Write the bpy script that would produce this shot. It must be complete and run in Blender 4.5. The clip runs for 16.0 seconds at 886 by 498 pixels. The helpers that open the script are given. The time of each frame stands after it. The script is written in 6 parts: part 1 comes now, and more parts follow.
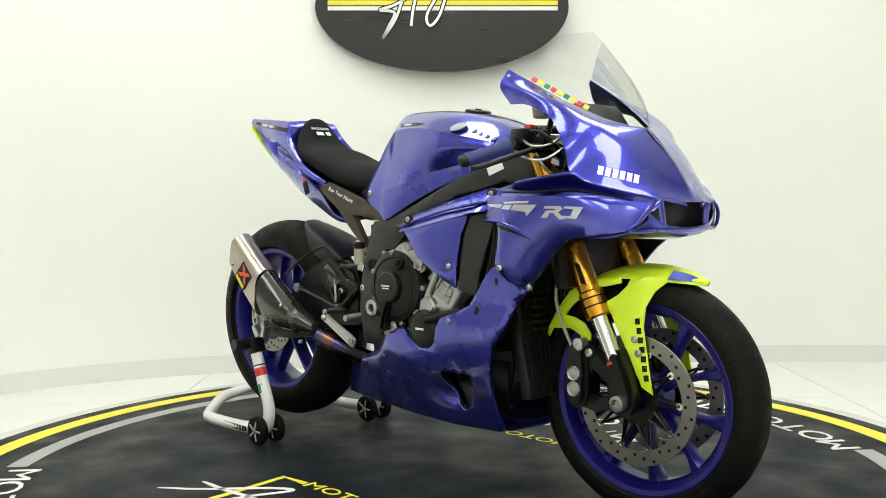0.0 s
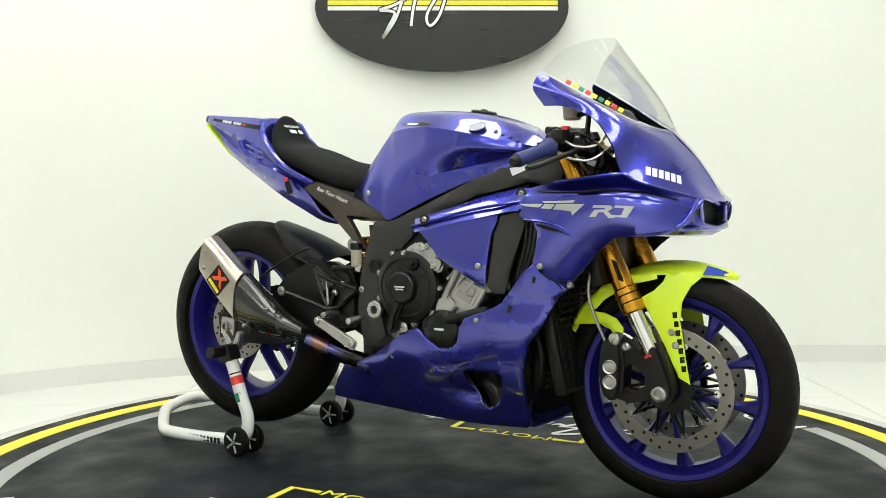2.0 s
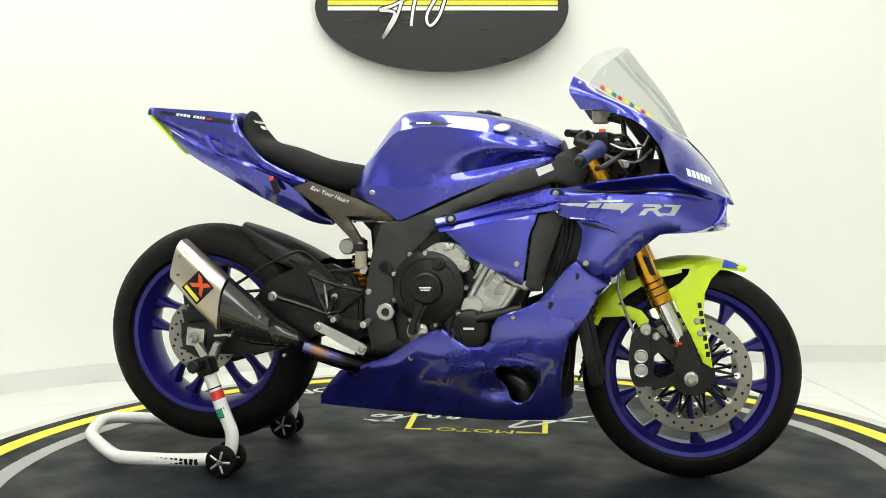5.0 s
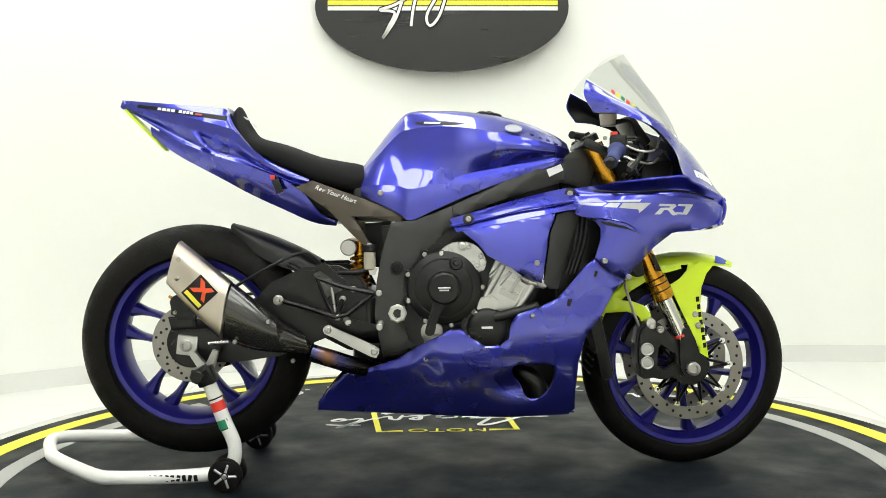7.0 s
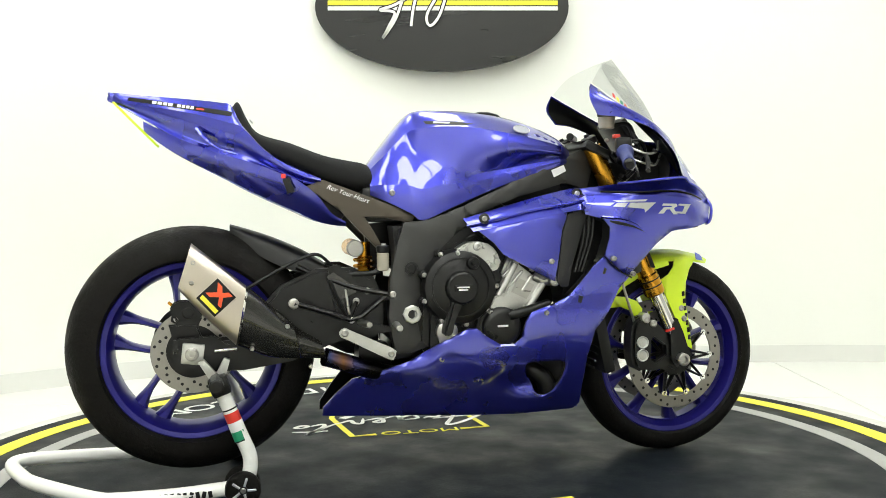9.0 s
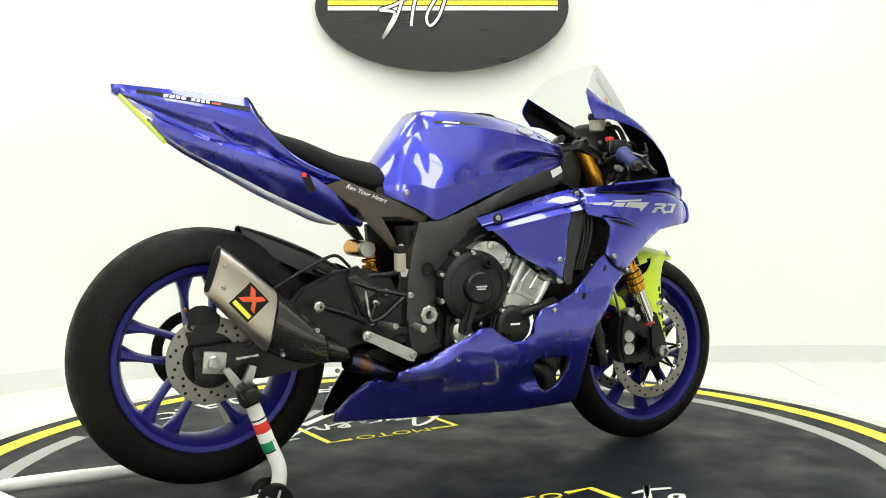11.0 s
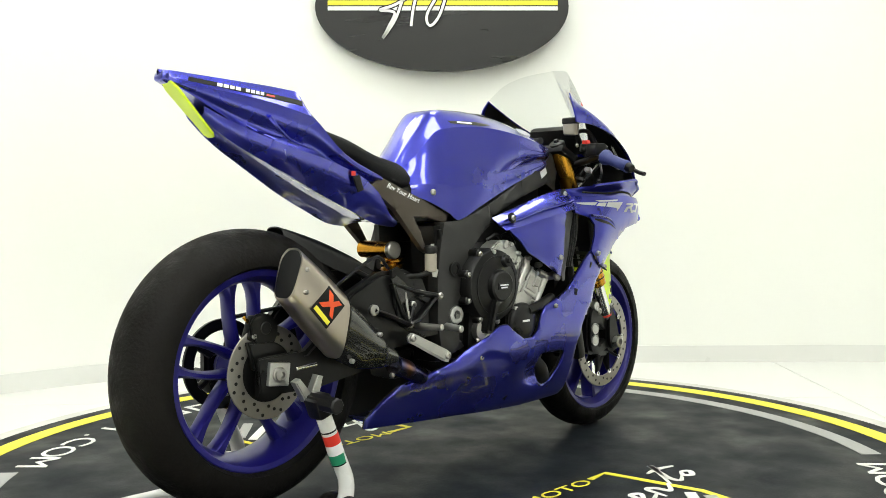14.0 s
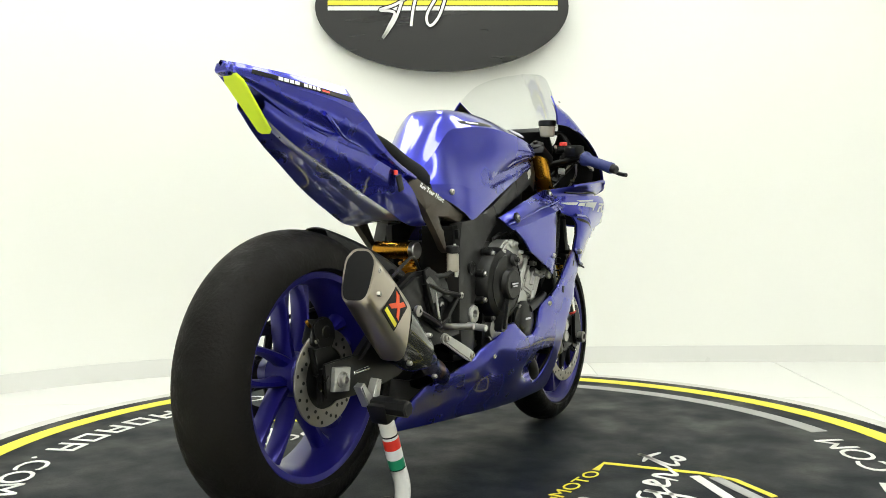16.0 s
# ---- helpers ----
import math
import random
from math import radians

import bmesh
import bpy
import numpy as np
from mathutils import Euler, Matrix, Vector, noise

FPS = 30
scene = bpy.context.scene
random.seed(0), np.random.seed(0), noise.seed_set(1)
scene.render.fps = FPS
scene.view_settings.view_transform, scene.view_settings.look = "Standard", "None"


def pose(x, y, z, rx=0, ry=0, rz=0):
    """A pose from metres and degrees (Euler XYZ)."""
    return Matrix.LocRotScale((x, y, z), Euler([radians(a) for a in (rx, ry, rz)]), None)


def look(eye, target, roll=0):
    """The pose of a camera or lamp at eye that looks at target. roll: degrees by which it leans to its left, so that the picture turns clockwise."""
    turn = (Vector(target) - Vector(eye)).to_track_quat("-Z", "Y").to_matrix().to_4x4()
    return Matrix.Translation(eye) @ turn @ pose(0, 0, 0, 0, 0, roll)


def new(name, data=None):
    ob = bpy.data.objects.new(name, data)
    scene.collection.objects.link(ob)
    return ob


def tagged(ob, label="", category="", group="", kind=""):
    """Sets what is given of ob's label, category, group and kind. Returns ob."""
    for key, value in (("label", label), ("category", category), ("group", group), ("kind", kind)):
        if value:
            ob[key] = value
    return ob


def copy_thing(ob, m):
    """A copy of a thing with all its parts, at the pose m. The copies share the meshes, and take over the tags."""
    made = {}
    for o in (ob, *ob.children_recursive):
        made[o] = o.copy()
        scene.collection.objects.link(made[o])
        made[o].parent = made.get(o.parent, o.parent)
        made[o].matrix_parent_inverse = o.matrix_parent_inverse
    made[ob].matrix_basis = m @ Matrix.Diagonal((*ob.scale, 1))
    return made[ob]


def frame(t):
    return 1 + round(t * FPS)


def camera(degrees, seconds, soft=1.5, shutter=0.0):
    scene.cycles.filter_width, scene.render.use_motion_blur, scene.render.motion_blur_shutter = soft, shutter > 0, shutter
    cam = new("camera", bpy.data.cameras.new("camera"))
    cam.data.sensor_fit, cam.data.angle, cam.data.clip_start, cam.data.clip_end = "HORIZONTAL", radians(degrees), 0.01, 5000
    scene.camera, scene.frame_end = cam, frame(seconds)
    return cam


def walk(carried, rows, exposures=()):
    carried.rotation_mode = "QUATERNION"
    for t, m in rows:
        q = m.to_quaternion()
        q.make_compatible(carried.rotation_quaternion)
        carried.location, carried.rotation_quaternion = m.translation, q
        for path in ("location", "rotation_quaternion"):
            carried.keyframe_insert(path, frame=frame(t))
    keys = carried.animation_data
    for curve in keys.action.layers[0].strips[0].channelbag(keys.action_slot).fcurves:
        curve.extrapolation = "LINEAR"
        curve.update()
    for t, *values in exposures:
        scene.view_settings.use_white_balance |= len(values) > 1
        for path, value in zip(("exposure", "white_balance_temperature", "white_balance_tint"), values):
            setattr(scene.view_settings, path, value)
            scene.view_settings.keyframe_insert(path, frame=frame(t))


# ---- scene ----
cam = camera(49.27, 16.0, soft=0.8)
EYE = (0.0, -2.809, 0.7754)
AIM = (-0.0028, -1.8103, 0.7245)
walk(cam, [(0.0, look(EYE, AIM, -0.57)), (16.0, look(EYE, AIM, -0.57))],
     exposures=[(0.0, -0.25), (4.0, -0.16), (6.5, -0.11), (8.0, 0.02), (12.0, 0.03), (16.0, -0.07)])

# ---- light: the white showroom under its ceiling panels, plus an added rear row ----
world = bpy.data.worlds.new("world")
scene.world = world
world.use_nodes = True
world.node_tree.nodes["Background"].inputs["Color"].default_value = (0.95, 0.97, 1.0, 1)
world.node_tree.nodes["Background"].inputs["Strength"].default_value = 0.35
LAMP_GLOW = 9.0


# ---- materials ----
def material(name, colour, rough=0.5, metal=0.0, coat=0.0, vary=0.12, scale=6.0, bump=0.0, bump_scale=60.0,
             rough_vary=0.1, glow=0.0, trans=0.0, alpha=1.0, flake=0.0, stretch=(1, 1, 1), spec=0.5, coat_ior=1.5):
    m = bpy.data.materials.new(name)
    m.use_nodes = True
    nt = m.node_tree
    b = nt.nodes["Principled BSDF"]
    co = nt.nodes.new("ShaderNodeTexCoord")
    mp = nt.nodes.new("ShaderNodeMapping")
    mp.inputs["Scale"].default_value = stretch
    nt.links.new(co.outputs["Object"], mp.inputs["Vector"])
    big = nt.nodes.new("ShaderNodeTexNoise")
    big.inputs["Scale"].default_value = scale
    big.inputs["Detail"].default_value = 6
    nt.links.new(mp.outputs["Vector"], big.inputs["Vector"])
    fine = nt.nodes.new("ShaderNodeTexNoise")
    fine.inputs["Scale"].default_value = bump_scale
    fine.inputs["Detail"].default_value = 4
    nt.links.new(mp.outputs["Vector"], fine.inputs["Vector"])
    mix = nt.nodes.new("ShaderNodeMix")
    mix.data_type = "RGBA"
    mix.inputs[6].default_value = (*[c * (1 - vary) for c in colour], 1)
    mix.inputs[7].default_value = (*[min(1, c * (1 + vary)) for c in colour], 1)
    add = nt.nodes.new("ShaderNodeMath")
    add.operation = "ADD"
    half = nt.nodes.new("ShaderNodeMath")
    half.operation = "MULTIPLY_ADD"
    half.inputs[1].default_value = 0.5
    half.inputs[2].default_value = -0.25
    nt.links.new(fine.outputs["Fac"], half.inputs[0])
    nt.links.new(big.outputs["Fac"], add.inputs[0])
    nt.links.new(half.outputs[0], add.inputs[1])
    nt.links.new(add.outputs[0], mix.inputs[0])
    nt.links.new(mix.outputs[2], b.inputs["Base Color"])
    rr = nt.nodes.new("ShaderNodeMapRange")
    rr.inputs["From Min"].default_value = 0.3
    rr.inputs["From Max"].default_value = 0.7
    rr.inputs["To Min"].default_value = max(0.01, rough - rough_vary * 0.5)
    rr.inputs["To Max"].default_value = min(1.0, rough + rough_vary * 0.5)
    nt.links.new(big.outputs["Fac"], rr.inputs["Value"])
    nt.links.new(rr.outputs[0], b.inputs["Roughness"])
    b.inputs["Metallic"].default_value = metal
    b.inputs["Coat Weight"].default_value = coat
    b.inputs["Coat Roughness"].default_value = 0.02
    b.inputs["Coat IOR"].default_value = coat_ior
    b.inputs["Transmission Weight"].default_value = trans
    b.inputs["Specular IOR Level"].default_value = spec
    if bump:
        bp = nt.nodes.new("ShaderNodeBump")
        bp.inputs["Strength"].default_value = bump
        bp.inputs["Distance"].default_value = 0.002
        nt.links.new(fine.outputs["Fac"], bp.inputs["Height"])
        nt.links.new(bp.outputs["Normal"], b.inputs["Normal"])
    if glow:
        b.inputs["Emission Color"].default_value = (*colour, 1)
        b.inputs["Emission Strength"].default_value = glow
    return m


BLUE = material("blue_metallic_paint", (0.031, 0.036, 0.41), 0.28, 0.88, 1.0, 0.05, 5, 0.03, 1400, 0.04, coat_ior=1.7)
BLUE_WHEEL = material("blue_wheel_enamel", (0.012, 0.009, 0.17), 0.36, 0.4, 0.2, 0.08, 8, 0.02, 300)
NEON = material("fluorescent_yellow_paint", (0.66, 0.86, 0.02), 0.38, 0.0, 0.3, 0.04, 6)
RUBBER = material("worn_tyre_rubber", (0.0050, 0.0044, 0.0037), 0.62, 0, 0, 0.8, 22, 0.9, 120, 0.4, spec=0.145)
BLACK = material("satin_black_metal", (0.004, 0.004, 0.004), 0.34, 0.1, 0, 0.3, 12, 0.12, 220, 0.15, spec=0.4)
FRAME = material("matt_dark_grey_paint", (0.026, 0.026, 0.025), 0.46, 0.2, 0, 0.15, 9, 0.08, 500, 0.1, spec=0.5)
SUBFRAME = material("bronze_grey_paint", (0.075, 0.062, 0.048), 0.45, 0.4, 0, 0.12, 9, 0.08, 500, 0.1)
CARBON = material("gloss_carbon", (0.016, 0.015, 0.013), 0.24, 0.2, 0.8, 0.3, 60, 0.02, 900, 0.02)
PLASTIC = material("black_plastic", (0.004, 0.004, 0.0042), 0.4, 0, 0, 0.25, 10, 0.1, 400, 0.15, spec=0.35)
STEEL = material("brushed_steel", (0.42, 0.41, 0.39), 0.33, 1.0, 0, 0.12, 20, 0.08, 150, 0.15, stretch=(1, 1, 6))
CHROME = material("polished_chrome", (0.75, 0.75, 0.74), 0.12, 1.0, 0, 0.05, 10)
ALLOY = material("cast_aluminium", (0.52, 0.52, 0.50), 0.36, 0.9, 0, 0.18, 25, 0.2, 300, 0.15)
TITAN = material("brushed_titanium", (0.50, 0.45, 0.385), 0.3, 1.0, 0, 0.06, 8, 0.05, 200, 0.05, stretch=(8, 8, 1))
GOLD = material("gold_anodised_metal", (0.62, 0.30, 0.03), 0.26, 1.0, 0, 0.1, 12)
ROTOR = material("worn_brake_steel", (0.30, 0.285, 0.265), 0.38, 1.0, 0, 0.15, 30, 0.05, 300, 0.1)
SEATFOAM = material("black_seat_foam", (0.009, 0.009, 0.0095), 0.85, 0, 0, 0.2, 20, 0.3, 700, 0.05, spec=0.2)
GRIPBLUE = material("blue_grip_rubber", (0.020, 0.030, 0.14), 0.6, 0, 0, 0.1, 20, 0.2, 400)
WHITE = material("white_gloss_paint", (0.80, 0.80, 0.78), 0.3, 0, 0.4, 0.03, 6)
DECAL = material("white_decal", (0.78, 0.78, 0.80), 0.4, 0, 0.2, 0.03, 10)
SILVER = material("silver_decal", (0.50, 0.51, 0.54), 0.35, 0.5, 0.4, 0.08, 15)
INK = material("black_decal", (0.005, 0.005, 0.0055), 0.45, 0, 0, 0.1, 10, spec=0.3)
RED = material("red_decal", (0.70, 0.035, 0.02), 0.4, 0, 0.3, 0.05, 10)
ORANGE = material("orange_red_decal", (0.78, 0.085, 0.015), 0.4, 0, 0.3, 0.05, 10)
GREEN = material("green_decal", (0.01, 0.24, 0.12), 0.4, 0, 0.2, 0.05, 10)
BLUEDECAL = material("blue_decal", (0.02, 0.06, 0.45), 0.4, 0, 0.2, 0.05, 10)
YELLOW = material("yellow_print", (0.80, 0.72, 0.045), 0.55, 0, 0, 0.08, 9, 0.05, 90)
GREYPRINT = material("grey_print", (0.36, 0.36, 0.35), 0.6, 0, 0, 0.12, 9, 0.05, 90)
WHITEPRINT = material("white_print", (0.76, 0.76, 0.73), 0.6, 0, 0, 0.08, 9, 0.05, 90)
MAT = material("dark_rubber_mat", (0.0040, 0.0068, 0.0105), 0.56, 0, 0, 0.75, 5.0, 0.4, 160, 0.35, spec=0.165)
WALL = material("white_wall_paint", (0.84, 0.845, 0.80), 0.6, 0, 0, 0.012, 1.3, 0.05, 60, 0.05)
TILE = material("white_floor_tile", (0.74, 0.74, 0.71), 0.32, 0, 0, 0.02, 2.0, 0.02, 40, 0.1)
# Grey for unseen wall sides, so the bike reflects less light.
DIMWALL = material("grey_wall_dimming_reflections", (0.42, 0.42, 0.41), 0.7, 0, 0, 0.03, 1.5, 0.05, 60)
BOUNCEWALL = material("white_bounce_wall_paint", (0.80, 0.80, 0.78), 0.7, 0, 0, 0.03, 1.5, 0.05, 60)
BADGE = material("brushed_badge", (0.33, 0.34, 0.40), 0.4, 0.4, 0.2, 0.1, 40)
GROUT = material("pale_grout", (0.52, 0.51, 0.48), 0.8, 0, 0, 0.1, 8)
RIM = material("scuffed_white_rim", (0.62, 0.61, 0.57), 0.55, 0, 0, 0.25, 9, 0.3, 40, 0.1)
SIGN = material("black_sign_panel", (0.008, 0.008, 0.0075), 0.32, 0, 0, 0.4, 3, 0.06, 30, 0.15, stretch=(1, 1, 7), spec=0.4)
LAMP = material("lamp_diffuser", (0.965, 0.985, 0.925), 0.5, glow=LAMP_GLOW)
SMOKE_PLASTIC = material("cloudy_reservoir_plastic", (0.36, 0.33, 0.27), 0.35, 0, 0, 0.08, 20)


# ---- builders ----
def part(name, bm, mat, parent=None, label="", smooth=True, angle=38):
    me = bpy.data.meshes.new(name)
    bmesh.ops.recalc_face_normals(bm, faces=bm.faces)
    for f in bm.faces:
        f.smooth = smooth
    if smooth:
        lim = radians(angle)
        for e in bm.edges:
            e.smooth = not (len(e.link_faces) == 2 and e.calc_face_angle(0) > lim)
    bm.to_mesh(me)
    bm.free()
    me.materials.append(mat)
    ob = new(name, me)
    if parent is not None:
        ob.parent = parent
    return tagged(ob, label)


def both(name, bm, mat, parent=None, label=""):
    """A part and its twin on the other side (y to -y), each an object of its own. Returns the first."""
    twin = bm.copy()
    for v in twin.verts:
        v.co.y = -v.co.y
    first = part(name, bm, mat, parent, label)
    part(name, twin, mat, parent, label)
    return first


def thing(name, label, category, group="", kind=""):
    return tagged(new(name), label, category, group, kind)


def curve_through(pts, n=6, closed=False):
    """Points along a smooth line through pts."""
    p = [np.array(q, float) for q in pts]
    if closed:
        p = [p[-1], *p, p[0], p[1]]
    else:
        p = [2 * p[0] - p[1], *p, 2 * p[-1] - p[-2]]
    out = []
    for i in range(1, len(p) - 2):
        a, b, c, d = p[i - 1:i + 3]
        for k in range(n):
            t = k / n
            out.append(0.5 * (2 * b + (c - a) * t + (2 * a - 5 * b + 4 * c - d) * t * t + (3 * b - a - 3 * c + d) * t ** 3))
    if not closed:
        out.append(p[-2])
    return out


def skin(bm, rings, cap=True, close=True):
    """Quads between rings of points; the ends capped."""
    vs = [[bm.verts.new(tuple(q)) for q in r] for r in rings]
    n = len(vs[0])
    for a, b in zip(vs, vs[1:]):
        for i in range(n if close else n - 1):
            j = (i + 1) % n
            bm.faces.new((a[i], a[j], b[j], b[i]))
    if cap and close:
        bm.faces.new(vs[0][::-1])
        bm.faces.new(vs[-1])
    return vs


def tube_into(bm, pts, r, n=10, smooth=5, flat=1.0):
    path = curve_through(pts, smooth) if smooth > 1 and len(pts) > 2 else [np.array(q, float) for q in pts]
    rad = r if callable(r) else (lambda s: r)
    up = np.array((0.0, 0.0, 1.0))
    rings = []
    prev = None
    for i, q in enumerate(path):
        d = path[min(i + 1, len(path) - 1)] - path[max(i - 1, 0)]
        d = d / (np.linalg.norm(d) + 1e-9)
        if prev is None:
            ref = up if abs(d[2]) < 0.9 else np.array((1.0, 0, 0))
            prev = np.cross(d, ref)
        a = prev - d * (prev @ d)
        a = a / (np.linalg.norm(a) + 1e-9)
        b = np.cross(d, a)
        prev = a
        rr = rad(i / (len(path) - 1))
        rings.append([q + rr * (math.cos(k * 2 * math.pi / n) * a + flat * math.sin(k * 2 * math.pi / n) * b) for k in range(n)])
    skin(bm, rings)
    return bm


def tube(pts, r, n=10, smooth=5, flat=1.0):
    return tube_into(bmesh.new(), pts, r, n, smooth, flat)


def lathe_into(bm, profile, centre=(0, 0, 0), axis=(0, 1, 0), n=48, closed=False):
    """Spin (along, radius) pairs round an axis through centre."""
    ax = Vector(axis).normalized()
    side = ax.orthogonal().normalized()
    other = ax.cross(side)
    c = Vector(centre)
    rings = []
    for k in range(n):
        d = side * math.cos(2 * math.pi * k / n) + other * math.sin(2 * math.pi * k / n)
        rings.append([c + ax * a + d * max(r, 1e-5) for a, r in profile])
    vs = [[bm.verts.new(q) for q in r] for r in rings]
    m = len(profile)
    for k in range(n):
        a, b = vs[k], vs[(k + 1) % n]
        for i in range(m if closed else m - 1):
            j = (i + 1) % m
            bm.faces.new((a[i], a[j], b[j], b[i]))
    bmesh.ops.remove_doubles(bm, verts=bm.verts, dist=2e-5)
    return bm


def lathe(profile, centre=(0, 0, 0), axis=(0, 1, 0), n=48, closed=False):
    return lathe_into(bmesh.new(), profile, centre, axis, n, closed)


def rod_into(bm, a, b, r, r2=None, n=16, bevel=0.0015):
    a, b = Vector(a), Vector(b)
    r2 = r if r2 is None else r2
    h = (b - a).length
    t = min(bevel, r * 0.4, h * 0.3)
    t2 = min(t, r2 * 0.4)
    sub = lathe([(0, 0), (0, r - t), (t, r), (h - t2, r2), (h, r2 - t2), (h, 0)], a, b - a, n)
    me = bpy.data.meshes.new("tmp")
    sub.to_mesh(me)
    sub.free()
    bm.from_mesh(me)
    bpy.data.meshes.remove(me)
    return bm


def rod(a, b, r, r2=None, n=16, bevel=0.0015):
    return rod_into(bmesh.new(), a, b, r, r2, n, bevel)


def block_into(bm, size, m=None, bevel=0.004, seg=2):
    made = bmesh.ops.create_cube(bm, size=1)["verts"]
    bmesh.ops.scale(bm, vec=size, verts=made)
    if bevel:
        edges = list({e for v in made for e in v.link_edges})
        got = bmesh.ops.bevel(bm, geom=edges, offset=bevel, segments=seg, affect="EDGES", profile=0.6)
        made = list({v for f in got["faces"] for v in f.verts} | {v for v in made if v.is_valid})
    if m is not None:
        bmesh.ops.transform(bm, matrix=m, verts=made)
    return bm


def block(size, m=None, bevel=0.004, seg=2):
    return block_into(bmesh.new(), size, m, bevel, seg)


class Sheet:
    """A smooth depth y over the side plane (x, z), through a few known spots."""

    def __init__(self, spots, bend=0.0):
        s = np.array(spots, float)
        self.q = s[:, (0, 2)]
        n = len(s)
        k = self.kern(self.q) + np.eye(n) * bend
        p = np.c_[np.ones(n), self.q]
        self.w = np.linalg.solve(np.r_[np.c_[k, p], np.c_[p.T, np.zeros((3, 3))]], np.r_[s[:, 1], np.zeros(3)])

    def kern(self, q):
        d = np.linalg.norm(q[:, None] - self.q[None], axis=2)
        return d * d * np.log(d + 1e-9)

    def __call__(self, x, z):
        q = np.array([[x, z]])
        return float((self.kern(q) @ self.w[:-3])[0] + self.w[-3] + self.w[-2] * x + self.w[-1] * z)


def sheet_panel(outline, depth, thick=0.004, step=0.03, roll=0.004, rim=0.007, rounded=0, mirror=False, limit=None, only=0):
    """A shell of that outline in (x, z), lying on depth(x, z) on the -y side, and its twin on the +y side."""
    pts = [tuple(q) for q in (curve_through(outline, rounded, True) if rounded else outline)]
    bm = bmesh.new()
    f = bm.faces.new([bm.verts.new((x, 0, z)) for x, z in pts])
    if rim:
        bmesh.ops.inset_region(bm, faces=[f], thickness=rim, use_even_offset=True)
    bmesh.ops.triangulate(bm, faces=bm.faces)
    xs, zs = [p[0] for p in pts], [p[1] for p in pts]
    for axis, lo, hi in ((0, min(xs), max(xs)), (2, min(zs), max(zs))):
        k = max(1, int((hi - lo) / step))
        for i in range(1, k):
            c = [0, 0, 0]
            c[axis] = lo + (hi - lo) * i / k
            nn = [0, 0, 0]
            nn[axis] = 1
            bmesh.ops.bisect_plane(bm, geom=[*bm.verts, *bm.edges, *bm.faces], plane_co=c, plane_no=nn, dist=1e-5)
    bmesh.ops.dissolve_degenerate(bm, dist=1e-4, edges=bm.edges)
    rimv = {v for e in bm.edges if len(e.link_faces) == 1 for v in e.verts}
    for v in bm.verts:
        y = depth(v.co.x, v.co.z)
        if limit is not None:
            y = min(y, limit)
        v.co.y = y + (roll if v in rimv else 0)
    for f in bm.faces:
        f.normal_update()
        if f.normal.y > 0:
            f.normal_flip()
    if thick:
        front = list(bm.faces)
        got = bmesh.ops.extrude_face_region(bm, geom=front)
        for v in [g for g in got["geom"] if isinstance(g, bmesh.types.BMVert)]:
            v.co.y += thick
    if mirror:
        made = bmesh.ops.duplicate(bm, geom=[*bm.verts, *bm.edges, *bm.faces])["geom"]
        for g in made:
            if isinstance(g, bmesh.types.BMVert):
                g.co.y = -g.co.y
        bmesh.ops.reverse_faces(bm, faces=[g for g in made if isinstance(g, bmesh.types.BMFace)])
    return bm


def slab(outline, y0, y1, bevel=0.003, rounded=0, seg=2):
    """A plate of that outline in (x, z) from y0 to y1."""
    pts = curve_through(outline, rounded, True) if rounded else outline
    bm = bmesh.new()
    f = bm.faces.new([bm.verts.new((q[0], y0, q[1])) for q in pts])
    got = bmesh.ops.extrude_face_region(bm, geom=[f])
    for v in [g for g in got["geom"] if isinstance(g, bmesh.types.BMVert)]:
        v.co.y = y1
    bmesh.ops.recalc_face_normals(bm, faces=bm.faces)
    if bevel:
        edges = [e for e in bm.edges if len(e.link_faces) == 2 and abs(e.verts[0].co.y - e.verts[1].co.y) < 1e-6]
        bmesh.ops.bevel(bm, geom=edges, offset=bevel, segments=seg, affect="EDGES", clamp_overlap=True)
    return bm


def doubled(bm):
    """The same again on the other side (y to -y)."""
    made = bmesh.ops.duplicate(bm, geom=[*bm.verts, *bm.edges, *bm.faces])["geom"]
    for g in made:
        if isinstance(g, bmesh.types.BMVert):
            g.co.y = -g.co.y
    bmesh.ops.reverse_faces(bm, faces=[g for g in made if isinstance(g, bmesh.types.BMFace)])
    return bm


def section(x, z0, z1, w0, w1, wm, zm=0.5, n=28, power=2.6, lean=0.0):
    """A ring across the bike at x: from z0 up to z1, half width w0 at the foot, w1 at the top, wm at the height zm between."""
    ring = []
    for k in range(n):
        a = 2 * math.pi * k / n
        s, c = math.sin(a), math.cos(a)
        u = 0.5 + 0.5 * (abs(s) ** (2 / power)) * (1 if s > 0 else -1)
        g = abs(c) ** (2 / power) * (1 if c > 0 else -1)
        w = (w0 + (wm - w0) * u / zm) if u < zm else (wm + (w1 - wm) * (u - zm) / (1 - zm))
        ring.append((x + lean * (u - 0.5) * (z1 - z0), g * w, z0 + u * (z1 - z0)))
    return ring


def loft(rows, n=28, smooth=4, power=2.6):
    """A body through rows of (x, z0, z1, w0, w1, wm, zm, lean)."""
    rows = curve_through(rows, smooth)
    bm = bmesh.new()
    skin(bm, [section(*r[:7], n=n, power=power, lean=r[7] if len(r) > 7 else 0) for r in rows])
    return bm


